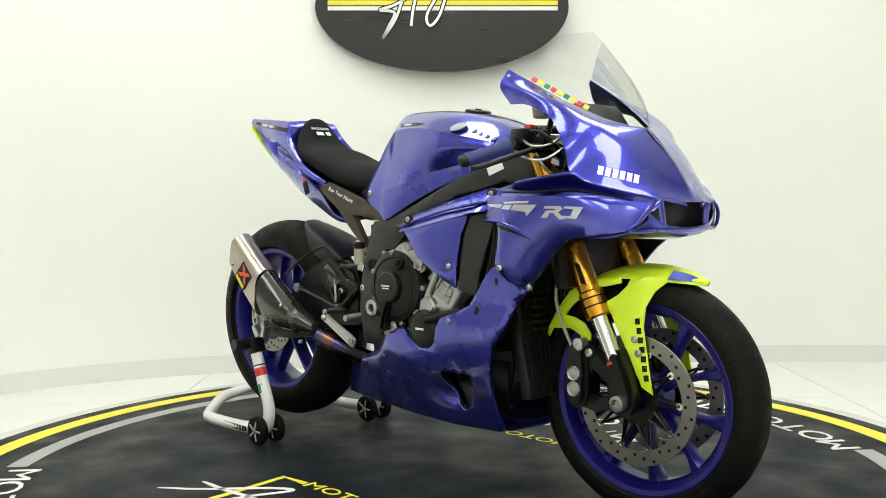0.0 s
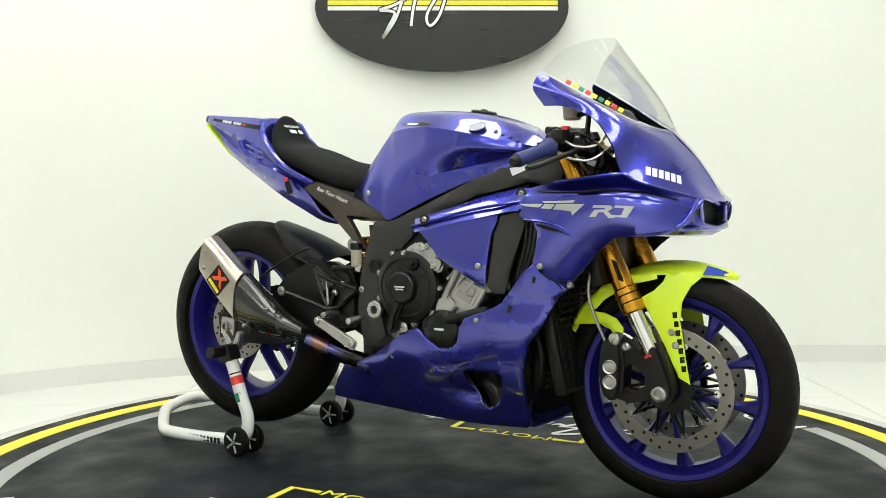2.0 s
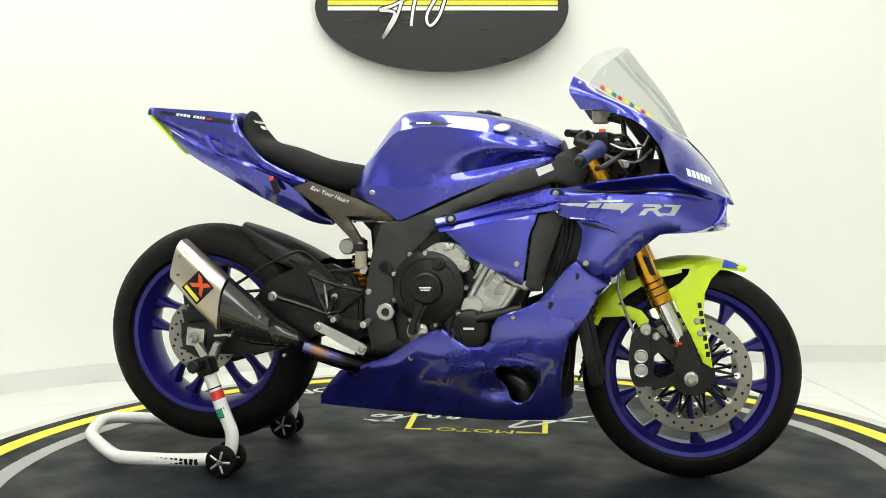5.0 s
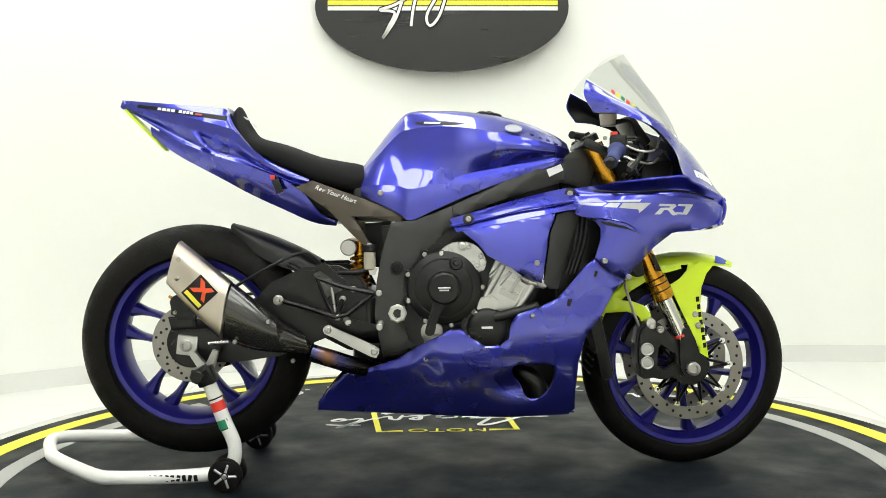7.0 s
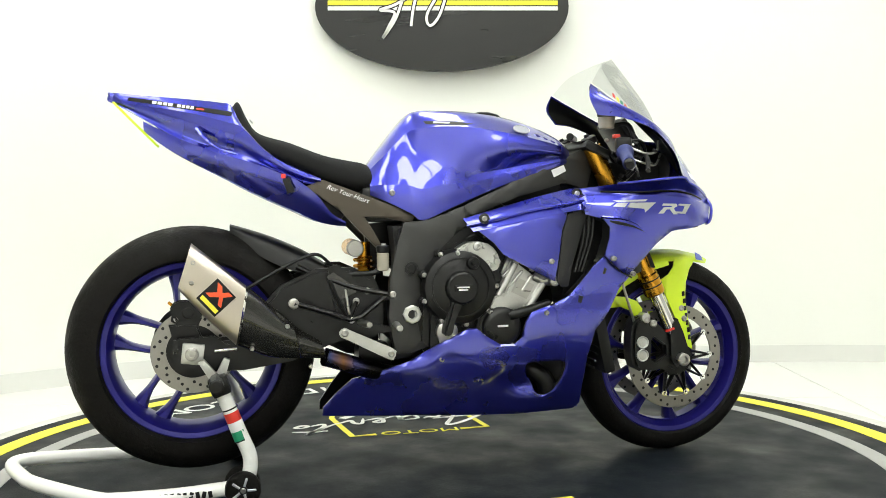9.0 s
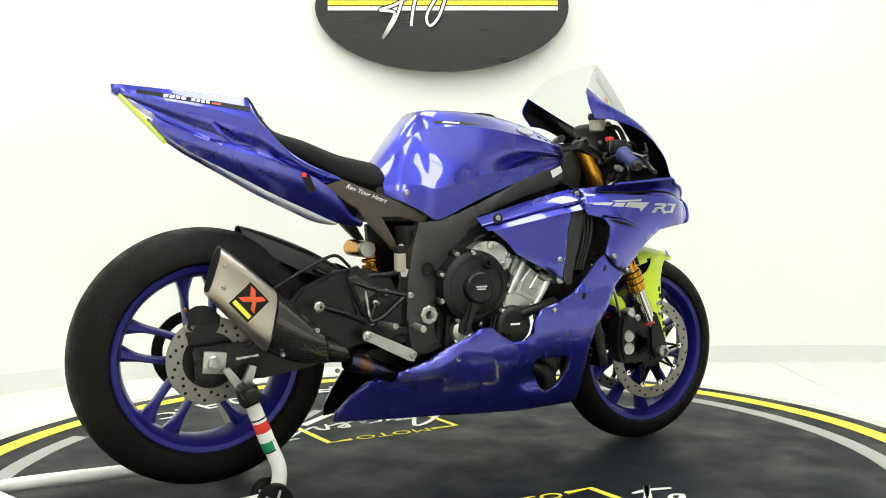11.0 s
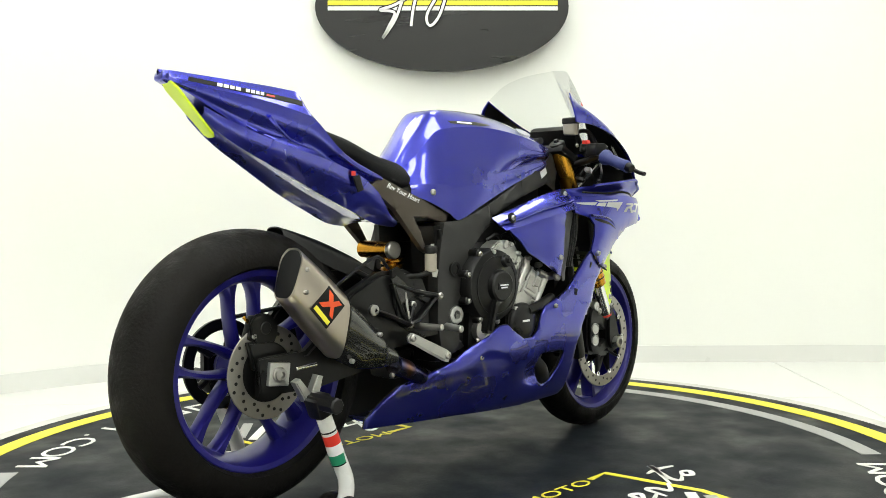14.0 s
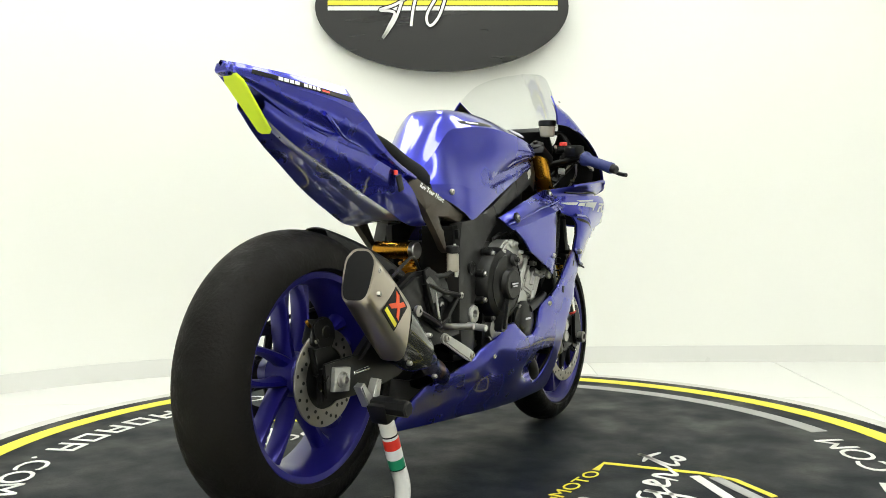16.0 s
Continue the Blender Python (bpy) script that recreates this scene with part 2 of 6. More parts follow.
def letters(text, size, mat, parent, place, name="lettering", depth=0.0008, shear=0.0, stretch=1.0, label="", align="CENTER"):
    """Raised writing in the built-in font, lying in its own xy plane, put at the pose place."""
    cu = bpy.data.curves.new(name, "FONT")
    cu.body, cu.size, cu.extrude, cu.shear, cu.align_x, cu.align_y = text, size, depth, shear, align, "CENTER"
    cu.resolution_u = 3
    tmp = new("tmp", cu)
    bpy.context.view_layer.update()
    me = bpy.data.meshes.new_from_object(tmp)
    bpy.data.objects.remove(tmp)
    me.transform(place @ Matrix.Diagonal((stretch, 1, 1, 1)))
    me.materials.clear()
    me.materials.append(mat)
    me.name = name
    ob = new(name, me)
    ob.parent = parent
    return tagged(ob, label)


def ribbon(pts, width, mat, parent, z=0.0, thick=0.002, name="stripe", label="", smooth=6, place=None):
    """A flat painted stroke through pts in the xy plane; width may taper."""
    path = curve_through(pts, smooth) if smooth > 1 and len(pts) > 2 else [np.array(q, float) for q in pts]
    wd = width if callable(width) else (lambda s: width)
    bm = bmesh.new()
    rings = []
    for i, q in enumerate(path):
        d = path[min(i + 1, len(path) - 1)] - path[max(i - 1, 0)]
        d = d / (np.linalg.norm(d) + 1e-9)
        nrm = np.array((-d[1], d[0])) * wd(i / (len(path) - 1)) / 2
        a, b = q - nrm, q + nrm
        rings.append([(a[0], a[1], z), (b[0], b[1], z), (b[0], b[1], z - thick), (a[0], a[1], z - thick)])
    skin(bm, rings)
    if place is not None:
        bmesh.ops.transform(bm, matrix=place, verts=bm.verts)
    return part(name, bm, mat, parent, label, smooth=False)


# ---- the room ----
def room():
    plan = [(-2.9, -3.6), (-2.8, -1.2), (-2.62, 0.2), (-2.2, 0.98), (-1.86, 1.29), (-1.5, 1.54), (-1.1, 1.70), (-0.6, 1.84), (0.2, 1.89),
            (0.9, 1.895), (1.5, 1.885), (2.0, 1.86), (2.6, 1.72), (3.05, 1.2), (3.2, 0.2), (3.25, -1.5), (3.2, -3.6)]
    line = curve_through(plan, 6)
    rear = [np.array((3.2, -5.2)), np.array((-2.9, -5.2))]
    loop = line + rear
    n = len(loop)

    def inward(i, d):
        a = loop[(i + 1) % n] - loop[i - 1]
        a = a / np.linalg.norm(a)
        return loop[i] + np.array((a[1], -a[0])) * d

    def ring_wall(name, z0, z1, d0, d1, mat, label):
        bm = bmesh.new()
        vs = []
        for i in range(n):
            p, q = inward(i, d0), inward(i, d1)
            vs.append([bm.verts.new((p[0], p[1], z0)), bm.verts.new((p[0], p[1], z1)), bm.verts.new((q[0], q[1], z1)), bm.verts.new((q[0], q[1], z0))])
        for i in range(n):
            a, b = vs[i], vs[(i + 1) % n]
            for k in range(4):
                bm.faces.new((a[k], a[(k + 1) % 4], b[(k + 1) % 4], b[k]))
        return tagged(part(name, bm, mat, None, label), "", "wall", "", "structure")

    # Unseen wall added behind the camera, white to throw light on the bike's flank.
    tagged(part("wall_rear", block((6.0, 0.1, 3.0), pose(0.15, -4.95, 1.47), 0), BOUNCEWALL, None, "plain white wall added unseen behind the camera to brighten the bike's flank", False), "", "wall", "", "structure")
    curved = ring_wall("wall_curved", -0.03, 3.0, 0.0, -0.15, WALL, "smooth white painted curving wall, its unseen sides greyed to dim reflections")
    # The out-of-view sides are greyed to darken what the bike's paint reflects.
    curved.data.materials.append(DIMWALL)
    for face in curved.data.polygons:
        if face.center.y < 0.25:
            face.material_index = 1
    ring_wall("baseboard", -0.03, 0.052, 0.010, 0.001, TILE, "low white tiled skirting along the curved wall")
    bm = bmesh.new()
    f = bm.faces.new([bm.verts.new((*inward(i, -0.15), -0.0325)) for i in range(n)])
    got = bmesh.ops.extrude_face_region(bm, geom=[f])
    for v in [g for g in got["geom"] if isinstance(g, bmesh.types.BMVert)]:
        v.co.z = -0.15
    floor = tagged(part("floor", bm, GROUT, None, "glossy white tiled showroom floor", False), "", "floor", "", "structure")
    shared = None
    for i in range(-4, 3):
        for j in range(-5, 2):
            x, y = 1.59 + 0.9 * i + 0.45 - 0.9, 1.03 + 0.9 * j + 0.45
            if shared is None:
                tile = part("tile", block((0.8965, 0.8965, 0.010), None, 0.0015, 1), TILE, floor, "", False)
                shared = tile.data
            else:
                tile = new("tile", shared)
                tile.parent = floor
            tile.location = (x, y, -0.035)
    bm = bmesh.new()
    f = bm.faces.new([bm.verts.new((*inward(i, -0.15), 3.0)) for i in range(n)])
    got = bmesh.ops.extrude_face_region(bm, geom=[f])
    for v in [g for g in got["geom"] if isinstance(g, bmesh.types.BMVert)]:
        v.co.z = 3.12
    tagged(part("ceiling", bm, WALL, None, "plain white ceiling over the turntable", False), "", "ceiling", "", "structure")


room()


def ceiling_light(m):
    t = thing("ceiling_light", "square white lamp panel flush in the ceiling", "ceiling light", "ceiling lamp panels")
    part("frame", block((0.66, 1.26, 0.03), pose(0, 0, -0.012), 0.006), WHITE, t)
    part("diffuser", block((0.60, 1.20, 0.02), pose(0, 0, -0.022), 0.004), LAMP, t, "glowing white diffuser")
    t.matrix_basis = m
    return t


first = ceiling_light(pose(-1.5, -1.1, 3.0))
# The last three, at y=-4.2, are unseen extras added to brighten the rear wall.
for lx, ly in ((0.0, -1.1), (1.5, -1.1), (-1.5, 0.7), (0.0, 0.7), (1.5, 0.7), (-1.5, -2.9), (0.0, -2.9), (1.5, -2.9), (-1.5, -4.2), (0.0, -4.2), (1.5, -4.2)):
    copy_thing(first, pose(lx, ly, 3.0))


# ---- the turntable ----
def arc_band(r0, r1, a0, a1, z=0.0, thick=0.002, step=2.0):
    bm = bmesh.new()
    n = max(2, int(abs(a1 - a0) / step))
    rings = []
    for k in range(n + 1):
        a = radians(a0 + (a1 - a0) * k / n)
        c, s = math.cos(a), math.sin(a)
        rings.append([(r0 * c, r0 * s, z), (r1 * c, r1 * s, z), (r1 * c, r1 * s, z - thick), (r0 * c, r0 * s, z - thick)])
    full = abs(a1 - a0) > 359.9
    skin(bm, rings[:-1] + [rings[0]] if full else rings, cap=not full)
    if full:
        bmesh.ops.remove_doubles(bm, verts=bm.verts, dist=1e-5)
    return bm


def turntable():
    t = thing("turntable", "round motorcycle turntable with a dark printed rubber mat", "turntable")
    part("base", lathe([(-0.03, 0), (-0.03, 1.578), (-0.012, 1.586), (-0.004, 1.58), (-0.004, 1.50), (-0.012, 1.5), (-0.012, 0)], (0, 0, 0), (0, 0, 1), 128), RIM, t, "scuffed white edge")
    part("mat", lathe([(-0.0115, 0), (-0.0115, 1.512), (-0.002, 1.515), (-0.0005, 1.513), (-0.0005, 0)], (0, 0, 0), (0, 0, 1), 128), MAT, t, "dark grey rubber mat")
    part("ring", arc_band(1.388, 1.4545, 0, 360, 0.0008), YELLOW, t, "yellow ring")
    for a0, a1 in ((-42.7, 50.2), (137.3, 225.2)):
        part("ring_segment", arc_band(1.243, 1.303, a0, a1, 0.0008), GREYPRINT, t, "grey ring segment")
    return t


table = turntable()


def patch(grid, nu=5, nv=4, thick=0.004, mirror=True, inward=(0, 1, 0)):
    """A smooth shell through rows of points; thickened inward, with its twin on the +y side."""
    rows = [curve_through(r, nv) for r in grid]
    cols = [curve_through([r[j] for r in rows], nu) for j in range(len(rows[0]))]
    bm = bmesh.new()
    pts = [[cols[j][i] for j in range(len(cols))] for i in range(len(cols[0]))]
    skin(bm, pts, cap=False, close=False)
    bmesh.ops.remove_doubles(bm, verts=bm.verts, dist=1e-5)
    if thick:
        got = bmesh.ops.extrude_face_region(bm, geom=list(bm.faces))
        d = Vector(inward) * thick
        for v in [g for g in got["geom"] if isinstance(g, bmesh.types.BMVert)]:
            v.co += d
    if mirror:
        doubled(bm)
        if not thick:
            bmesh.ops.remove_doubles(bm, verts=bm.verts, dist=1e-4)
    return bm


def decal(name, target, outlines, mat, parent, place=None, lift=0.0015, step=0.02, label="", mirror=False):
    """A thin sticker of flat outlines, laid on target along the -z of place (by default seen from the -y side)."""
    bpy.context.view_layer.update()
    m = place if place is not None else Matrix.Translation((0, -1, 0)) @ pose(0, 0, 0, 90)
    out = bmesh.new()
    for line in outlines:
        bm = bmesh.new()
        bm.faces.new([bm.verts.new((p[0], p[1], 0)) for p in line])
        bmesh.ops.triangulate(bm, faces=bm.faces)
        for ax in (0, 1):
            lo, hi = min(p[ax] for p in line), max(p[ax] for p in line)
            k = max(1, int((hi - lo) / step))
            for i in range(1, k):
                c, nn = [0, 0, 0], [0, 0, 0]
                c[ax], nn[ax] = lo + (hi - lo) * i / k, 1
                bmesh.ops.bisect_plane(bm, geom=[*bm.verts, *bm.edges, *bm.faces], plane_co=c, plane_no=nn)
        ray = (m.to_3x3() @ Vector((0, 0, -1))).normalized()
        last = 1.0
        for v in bm.verts:
            o = m @ v.co
            ok, hit, nor, idx = target.ray_cast(o, ray)
            if ok:
                last = (hit - o).length
            v.co = o + ray * (last - lift)
        got = bmesh.ops.extrude_face_region(bm, geom=list(bm.faces))
        for v in [g for g in got["geom"] if isinstance(g, bmesh.types.BMVert)]:
            v.co += ray * lift * 0.9
        me = bpy.data.meshes.new("tmp")
        bm.to_mesh(me)
        bm.free()
        out.from_mesh(me)
        bpy.data.meshes.remove(me)
    return part(name, out, mat, parent, label)


def bolts(spots, parent, r=0.0065, axis=(0, -1, 0), mat=None, name="bolt", depth=0.005):
    for s in spots:
        a = Vector(s)
        d = Vector(axis).normalized()
        bm = lathe([(-0.006, r), (depth * 0.5, r), (depth, r * 0.72), (depth, r * 0.42), (depth * 0.4, r * 0.38), (depth * 0.4, 0)], a, d, 14)
        part(name, bm, mat or STEEL, parent)


def wheel(name, parent, cx, cy, cz, radius, hw, crown, rim_r, hub_w, spokes, label, inset, spread):
    w = new(name)
    w.parent = parent
    tagged(w, label)
    c = (cx, cy, cz)
    prof = []
    for k in range(29):
        a = -1.5 + 3.0 * k / 28
        prof.append((hw * math.sin(a) / math.sin(1.5), radius - crown * (1 - math.cos(a)) ** 1.1))
    side = prof[0][1]
    inner = [(hw * 0.99, side - 0.012), (hw * 0.93, (side + rim_r) / 2), (hw * 0.84, rim_r + 0.004), (hw * 0.74, rim_r - 0.002),
             (-hw * 0.74, rim_r - 0.002), (-hw * 0.84, rim_r + 0.004), (-hw * 0.93, (side + rim_r) / 2), (-hw * 0.99, side - 0.012)]
    part("tyre", lathe(prof + inner, c, (0, 1, 0), 112, True), RUBBER, w, "worn black slick tyre", angle=60)
    e = hw * 0.80
    lip = [(-e, rim_r + 0.006), (-e - 0.003, rim_r), (-e, rim_r - 0.012), (-e + 0.012, rim_r - 0.019), (-e + 0.03, rim_r - 0.025), (-0.02, rim_r - 0.030),
           (0.02, rim_r - 0.030), (e - 0.03, rim_r - 0.025), (e - 0.012, rim_r - 0.019), (e, rim_r - 0.012), (e + 0.003, rim_r), (e, rim_r + 0.006)]
    part("rim", lathe(lip + [(e - 0.01, rim_r - 0.004), (-e + 0.01, rim_r - 0.004)], c, (0, 1, 0), 96, True), BLUE_WHEEL, w, "glossy blue rim")
    part("hub", lathe([(-hub_w, 0.012), (-hub_w, 0.034), (-hub_w * 0.6, 0.046), (-hub_w * 0.5, 0.052), (hub_w * 0.5, 0.052), (hub_w * 0.6, 0.046), (hub_w, 0.034), (hub_w, 0.012)],
                      c, (0, 1, 0), 40, True), BLUE_WHEEL, w, "blue hub")
    for k in range(spokes):
        a0 = 2 * math.pi * k / spokes + inset
        bm = bmesh.new()
        for s in (-1, 1):
            rings = []
            for i in range(11):
                u = i / 10
                r = 0.040 + (rim_r - 0.026 - 0.040) * u
                a = a0 + s * (0.10 + (spread - 0.10) * u ** 0.62)
                wd = 0.0150 - 0.0062 * math.sin(math.pi * u) + 0.008 * max(0, u - 0.75) * 4
                dp = 0.026 - 0.004 * u
                rad, tan = np.array((math.cos(a), 0, math.sin(a))), np.array((-math.sin(a), 0, math.cos(a)))
                q = np.array(c) + rad * r
                yv = np.array((0, 1.0, 0))
                rings.append([q + tan * wd * x + yv * dp * y for x, y in ((-0.45, -1), (0.45, -1), (1, -0.5), (1, 0.5), (0.45, 1), (-0.45, 1), (-1, 0.5), (-1, -0.5))])
            skin(bm, rings)
        part("spoke", bm, BLUE_WHEEL, w)
    return w


def disc(name, parent, c, r, r_in, thick, holes=True, label=""):
    """A drilled brake disc: the ring with rows of through holes."""
    t = thick / 2
    prof = [(-t, r_in), (-t, r - 0.001), (-t + 0.001, r), (t - 0.001, r), (t, r - 0.001), (t, r_in)]
    d = part(name, lathe(prof, c, (0, 1, 0), 96, True), ROTOR, parent, label)
    if holes:
        bm = bmesh.new()
        for k in range(36):
            a = 2 * math.pi * k / 36
            rr = r_in + (r - r_in) * (0.25, 0.5, 0.75)[k % 3]
            o = Vector(c) + Vector((math.cos(a), 0, math.sin(a))) * rr
            lathe_into(bm, [(-t - 0.0006, 0), (-t - 0.0006, 0.0042), (t + 0.0006, 0.0042), (t + 0.0006, 0)], o, (0, 1, 0), 10)
        tagged(part("drill_holes", bm, INK, d), "", "", "", "stuff")
    return d


# ---- the motorcycle ----
bike = thing("motorcycle", "blue racing motorcycle with yellow front mudguard, on a rear stand", "motorcycle")
RX, RZ, FX, FZ, WY = -0.716, 0.382, 0.690, 0.296, 0.0
rear = wheel("rear_wheel", bike, RX, WY, RZ, 0.330, 0.092, 0.080, 0.234, 0.075, 5, "blue five-spoke wheel with wide worn slick tyre", 0.978, 0.47)
front = wheel("front_wheel", bike, FX, WY, FZ, 0.296, 0.060, 0.048, 0.232, 0.055, 5, "blue five-spoke wheel with narrow slick tyre", 0.716, 0.34)

# front brakes
for s in (-1, 1):
    d = disc("brake_disc", front, (FX, WY + s * 0.070, FZ), 0.157, 0.122, 0.005, True, "drilled steel front brake disc")
    for k in range(10):
        a0 = 2 * math.pi * k / 10
        p1 = Vector((FX + 0.117 * math.cos(a0), WY + s * 0.069, FZ + 0.117 * math.sin(a0)))
        for b in (-0.20, 0.24):
            p0 = Vector((FX + 0.056 * math.cos(a0 + b), WY + s * 0.066, FZ + 0.056 * math.sin(a0 + b)))
            part("carrier_arm", tube([p0, (p0 + p1) / 2, p1], lambda u: 0.0115 - 0.004 * u, 8, 1, 0.4), BLACK, d)
    part("disc_carrier", lathe([(-0.004, 0.026), (-0.004, 0.060), (0.004, 0.060), (0.004, 0.026)], (FX, WY + s * 0.066, FZ), (0, 1, 0), 40, True), BLACK, d, "black disc carrier")
    for k in range(10):
        a = 2 * math.pi * k / 10
        o = (FX + 0.117 * math.cos(a), WY + s * 0.0735, FZ + 0.117 * math.sin(a))
        part("disc_button", lathe([(-0.002, 0.0085), (0.002, 0.0085), (0.002, 0.004), (0.0, 0.004), (0.0, 0)], o, (0, s, 0), 14), CHROME, d)

# rear brake and drive
rd = disc("brake_disc", rear, (RX, WY - 0.093, RZ), 0.110, 0.070, 0.005, True, "drilled steel rear brake disc")
part("disc_carrier", lathe([(-0.004, 0.02), (-0.004, 0.074), (0.004, 0.074), (0.004, 0.02)], (RX, WY - 0.088, RZ), (0, 1, 0), 40, True), BLACK, rd)
part("sprocket", lathe([(0.084, 0.082), (0.084, 0.110), (0.092, 0.110), (0.092, 0.082)], (RX, WY, RZ), (0, 1, 0), 60, True), BLACK, rear, "dark rear chain sprocket")
for k in range(5):
    a = 2 * math.pi * k / 5
    part("sprocket_arm", rod((RX + 0.04 * math.cos(a), WY + 0.086, RZ + 0.04 * math.sin(a)), (RX + 0.086 * math.cos(a), WY + 0.088, RZ + 0.086 * math.sin(a)), 0.010, None, 8), BLACK, rear)

# ---- bodywork ----
fair = Sheet([(0.424, -0.233, 0.608), (0.493, -0.206, 0.562), (0.36, -0.203, 0.772), (0.50, -0.240, 0.768), (0.64, -0.228, 0.760), (0.72, -0.182, 0.750),
              (0.770, -0.138, 0.738), (0.750, -0.166, 0.702), (0.62, -0.212, 0.680), (0.44, -0.240, 0.700), (0.57, -0.196, 0.610), (0.36, -0.222, 0.66)])
FAIRING_LINE = [(0.339, 0.775), (0.352, 0.782), (0.473, 0.784), (0.579, 0.782), (0.669, 0.772), (0.744, 0.758), (0.773, 0.748), (0.766, 0.726), (0.750, 0.703), (0.708, 0.694), (0.662, 0.689), (0.609, 0.68), (0.564, 0.644), (0.518, 0.594), (0.48, 0.553), (0.442, 0.576), (0.4, 0.616), (0.413, 0.663), (0.415, 0.695), (0.4, 0.717), (0.351, 0.732)]
side = both("side_fairing", sheet_panel(FAIRING_LINE, fair, 0.005, 0.022), BLUE, bike, "blue side fairing")
def low(x, z):
    """The lower fairing's flank: fullest at mid height, drawn in towards its foot and its tail."""
    wide = 0.2215 - 0.92 * (min(z, 0.5) - 0.46) ** 2
    back = 1 - 2.7 * max(0.0, 0.1 - x) ** 2
    nose = 1 - 4.0 * max(0.0, x - 0.34) ** 2
    fold = float(np.interp(x, (-0.37, -0.268, -0.161, -0.10, -0.077, -0.042, 0.022, 0.149, 0.25), (0.285, 0.302, 0.311, 0.321, 0.337, 0.360, 0.345, 0.326, 0.32)))
    sharp = float(np.interp(x, (-0.37, -0.10, -0.05, 0.03, 0.15, 0.25), (0.45, 0.45, 0.16, 0.14, 0.05, 0.0)))
    wide -= sharp * min(0.09, max(0.0, z - fold)) + 0.35 * sharp * max(0.0, min(0.06, fold - z))
    wide -= 0.022 * math.exp(-((x - 0.19) / 0.06) ** 2 - ((z - 0.262) / 0.03) ** 2)
    return -wide * back * nose - 0.010 * max(0.0, min(1.0, (z - 0.52) / 0.08))


BELLY_LINE = [(0.483, 0.552), (0.454, 0.523), (0.417, 0.456), (0.377, 0.407), (0.358, 0.333), (0.353, 0.249), (0.354, 0.192), (0.337, 0.174), (0.172, 0.167), (-0.082, 0.176), (-0.371, 0.176), (-0.369, 0.201), (-0.332, 0.246), (-0.292, 0.286), (-0.229, 0.305), (-0.139, 0.337), (-0.07, 0.38), (-0.023, 0.406), (0.015, 0.424), (0.038, 0.425), (0.064, 0.402), (0.104, 0.378), (0.144, 0.378), (0.165, 0.396), (0.175, 0.439), (0.192, 0.464), (0.261, 0.488), (0.299, 0.506), (0.331, 0.541), (0.371, 0.591), (0.402, 0.615), (0.445, 0.575)]
belly = both("belly_fairing", sheet_panel(BELLY_LINE, low, 0.005, 0.012), BLUE, bike, "blue lower fairing and belly pan")
belly_liner = both("belly_liner", sheet_panel(BELLY_LINE, lambda x, z: low(x, z) + 0.011, 0.003, 0.05, 0.0, 0.004), PLASTIC, bike)
both("fairing_liner", sheet_panel(FAIRING_LINE, lambda x, z: fair(x, z) + 0.011, 0.003, 0.05, 0.0, 0.004), PLASTIC, bike)
part("belly_floor", patch([[(0.355, -0.13, 0.176), (0.36, -0.06, 0.174), (0.365, 0, 0.173)], [(0.1, -0.105, 0.175), (0.1, -0.05, 0.172), (0.1, 0, 0.171)],
                           [(-0.2, -0.085, 0.180), (-0.2, -0.04, 0.176), (-0.2, 0, 0.175)], [(-0.34, -0.055, 0.188), (-0.34, -0.03, 0.186), (-0.34, 0, 0.185)]], 4, 3, 0.004, True, (0, 0, 1)), BLUE, bike)
DUCT_LINE = [(0.182, 0.322), (0.235, 0.325), (0.290, 0.322), (0.292, 0.290), (0.283, 0.262), (0.262, 0.233), (0.238, 0.223), (0.216, 0.233), (0.202, 0.266), (0.183, 0.290)]


def cut_through(ob, outline):
    """An opening of that outline in (x, z), cut right through a shell on the -y side."""
    tool = part("cutter", slab(outline, -0.32, -0.05, 0), PLASTIC)
    cut = ob.modifiers.new("cut", "BOOLEAN")
    cut.object, cut.operation = tool, "DIFFERENCE"
    bpy.context.view_layer.update()
    me = bpy.data.meshes.new_from_object(ob.evaluated_get(bpy.context.evaluated_depsgraph_get()))
    ob.modifiers.clear()
    ob.data = me
    bpy.data.objects.remove(tool)


mouth = [tuple(q) for q in curve_through(DUCT_LINE, 3, True)]
cut_through(belly, mouth)
cut_through(belly_liner, mouth)
part("duct_pipe", tube([(0.170, -0.10, 0.31), (0.215, -0.135, 0.292), (0.250, -0.145, 0.262), (0.262, -0.14, 0.215)], 0.026, 14, 5), BLACK, bike, "black pipe inside the belly opening")
part("duct_backing", block((0.16, 0.01, 0.15), pose(0.24, -0.09, 0.275), 0.004), PLASTIC, bike)
part("duct_bracket", block((0.03, 0.012, 0.05), pose(0.20, -0.13, 0.30, 0, 20, 0), 0.004), BLACK, bike)

shelf = patch([[(0.335, -0.150, 0.800), (0.345, -0.165, 0.786), (0.36, -0.180, 0.770)], [(0.45, -0.200, 0.815), (0.47, -0.192, 0.790), (0.49, -0.215, 0.766)],
               [(0.560, -0.222, 0.826), (0.58, -0.198, 0.794), (0.60, -0.216, 0.762)], [(0.635, -0.226, 0.831), (0.645, -0.192, 0.794), (0.66, -0.200, 0.760)],
               [(0.695, -0.196, 0.803), (0.705, -0.166, 0.778), (0.715, -0.168, 0.756)], [(0.787, -0.100, 0.770), (0.785, -0.106, 0.758), (0.776, -0.118, 0.745)]], 5, 4, mirror=False)
both("fairing_shelf", shelf, BLUE, bike)
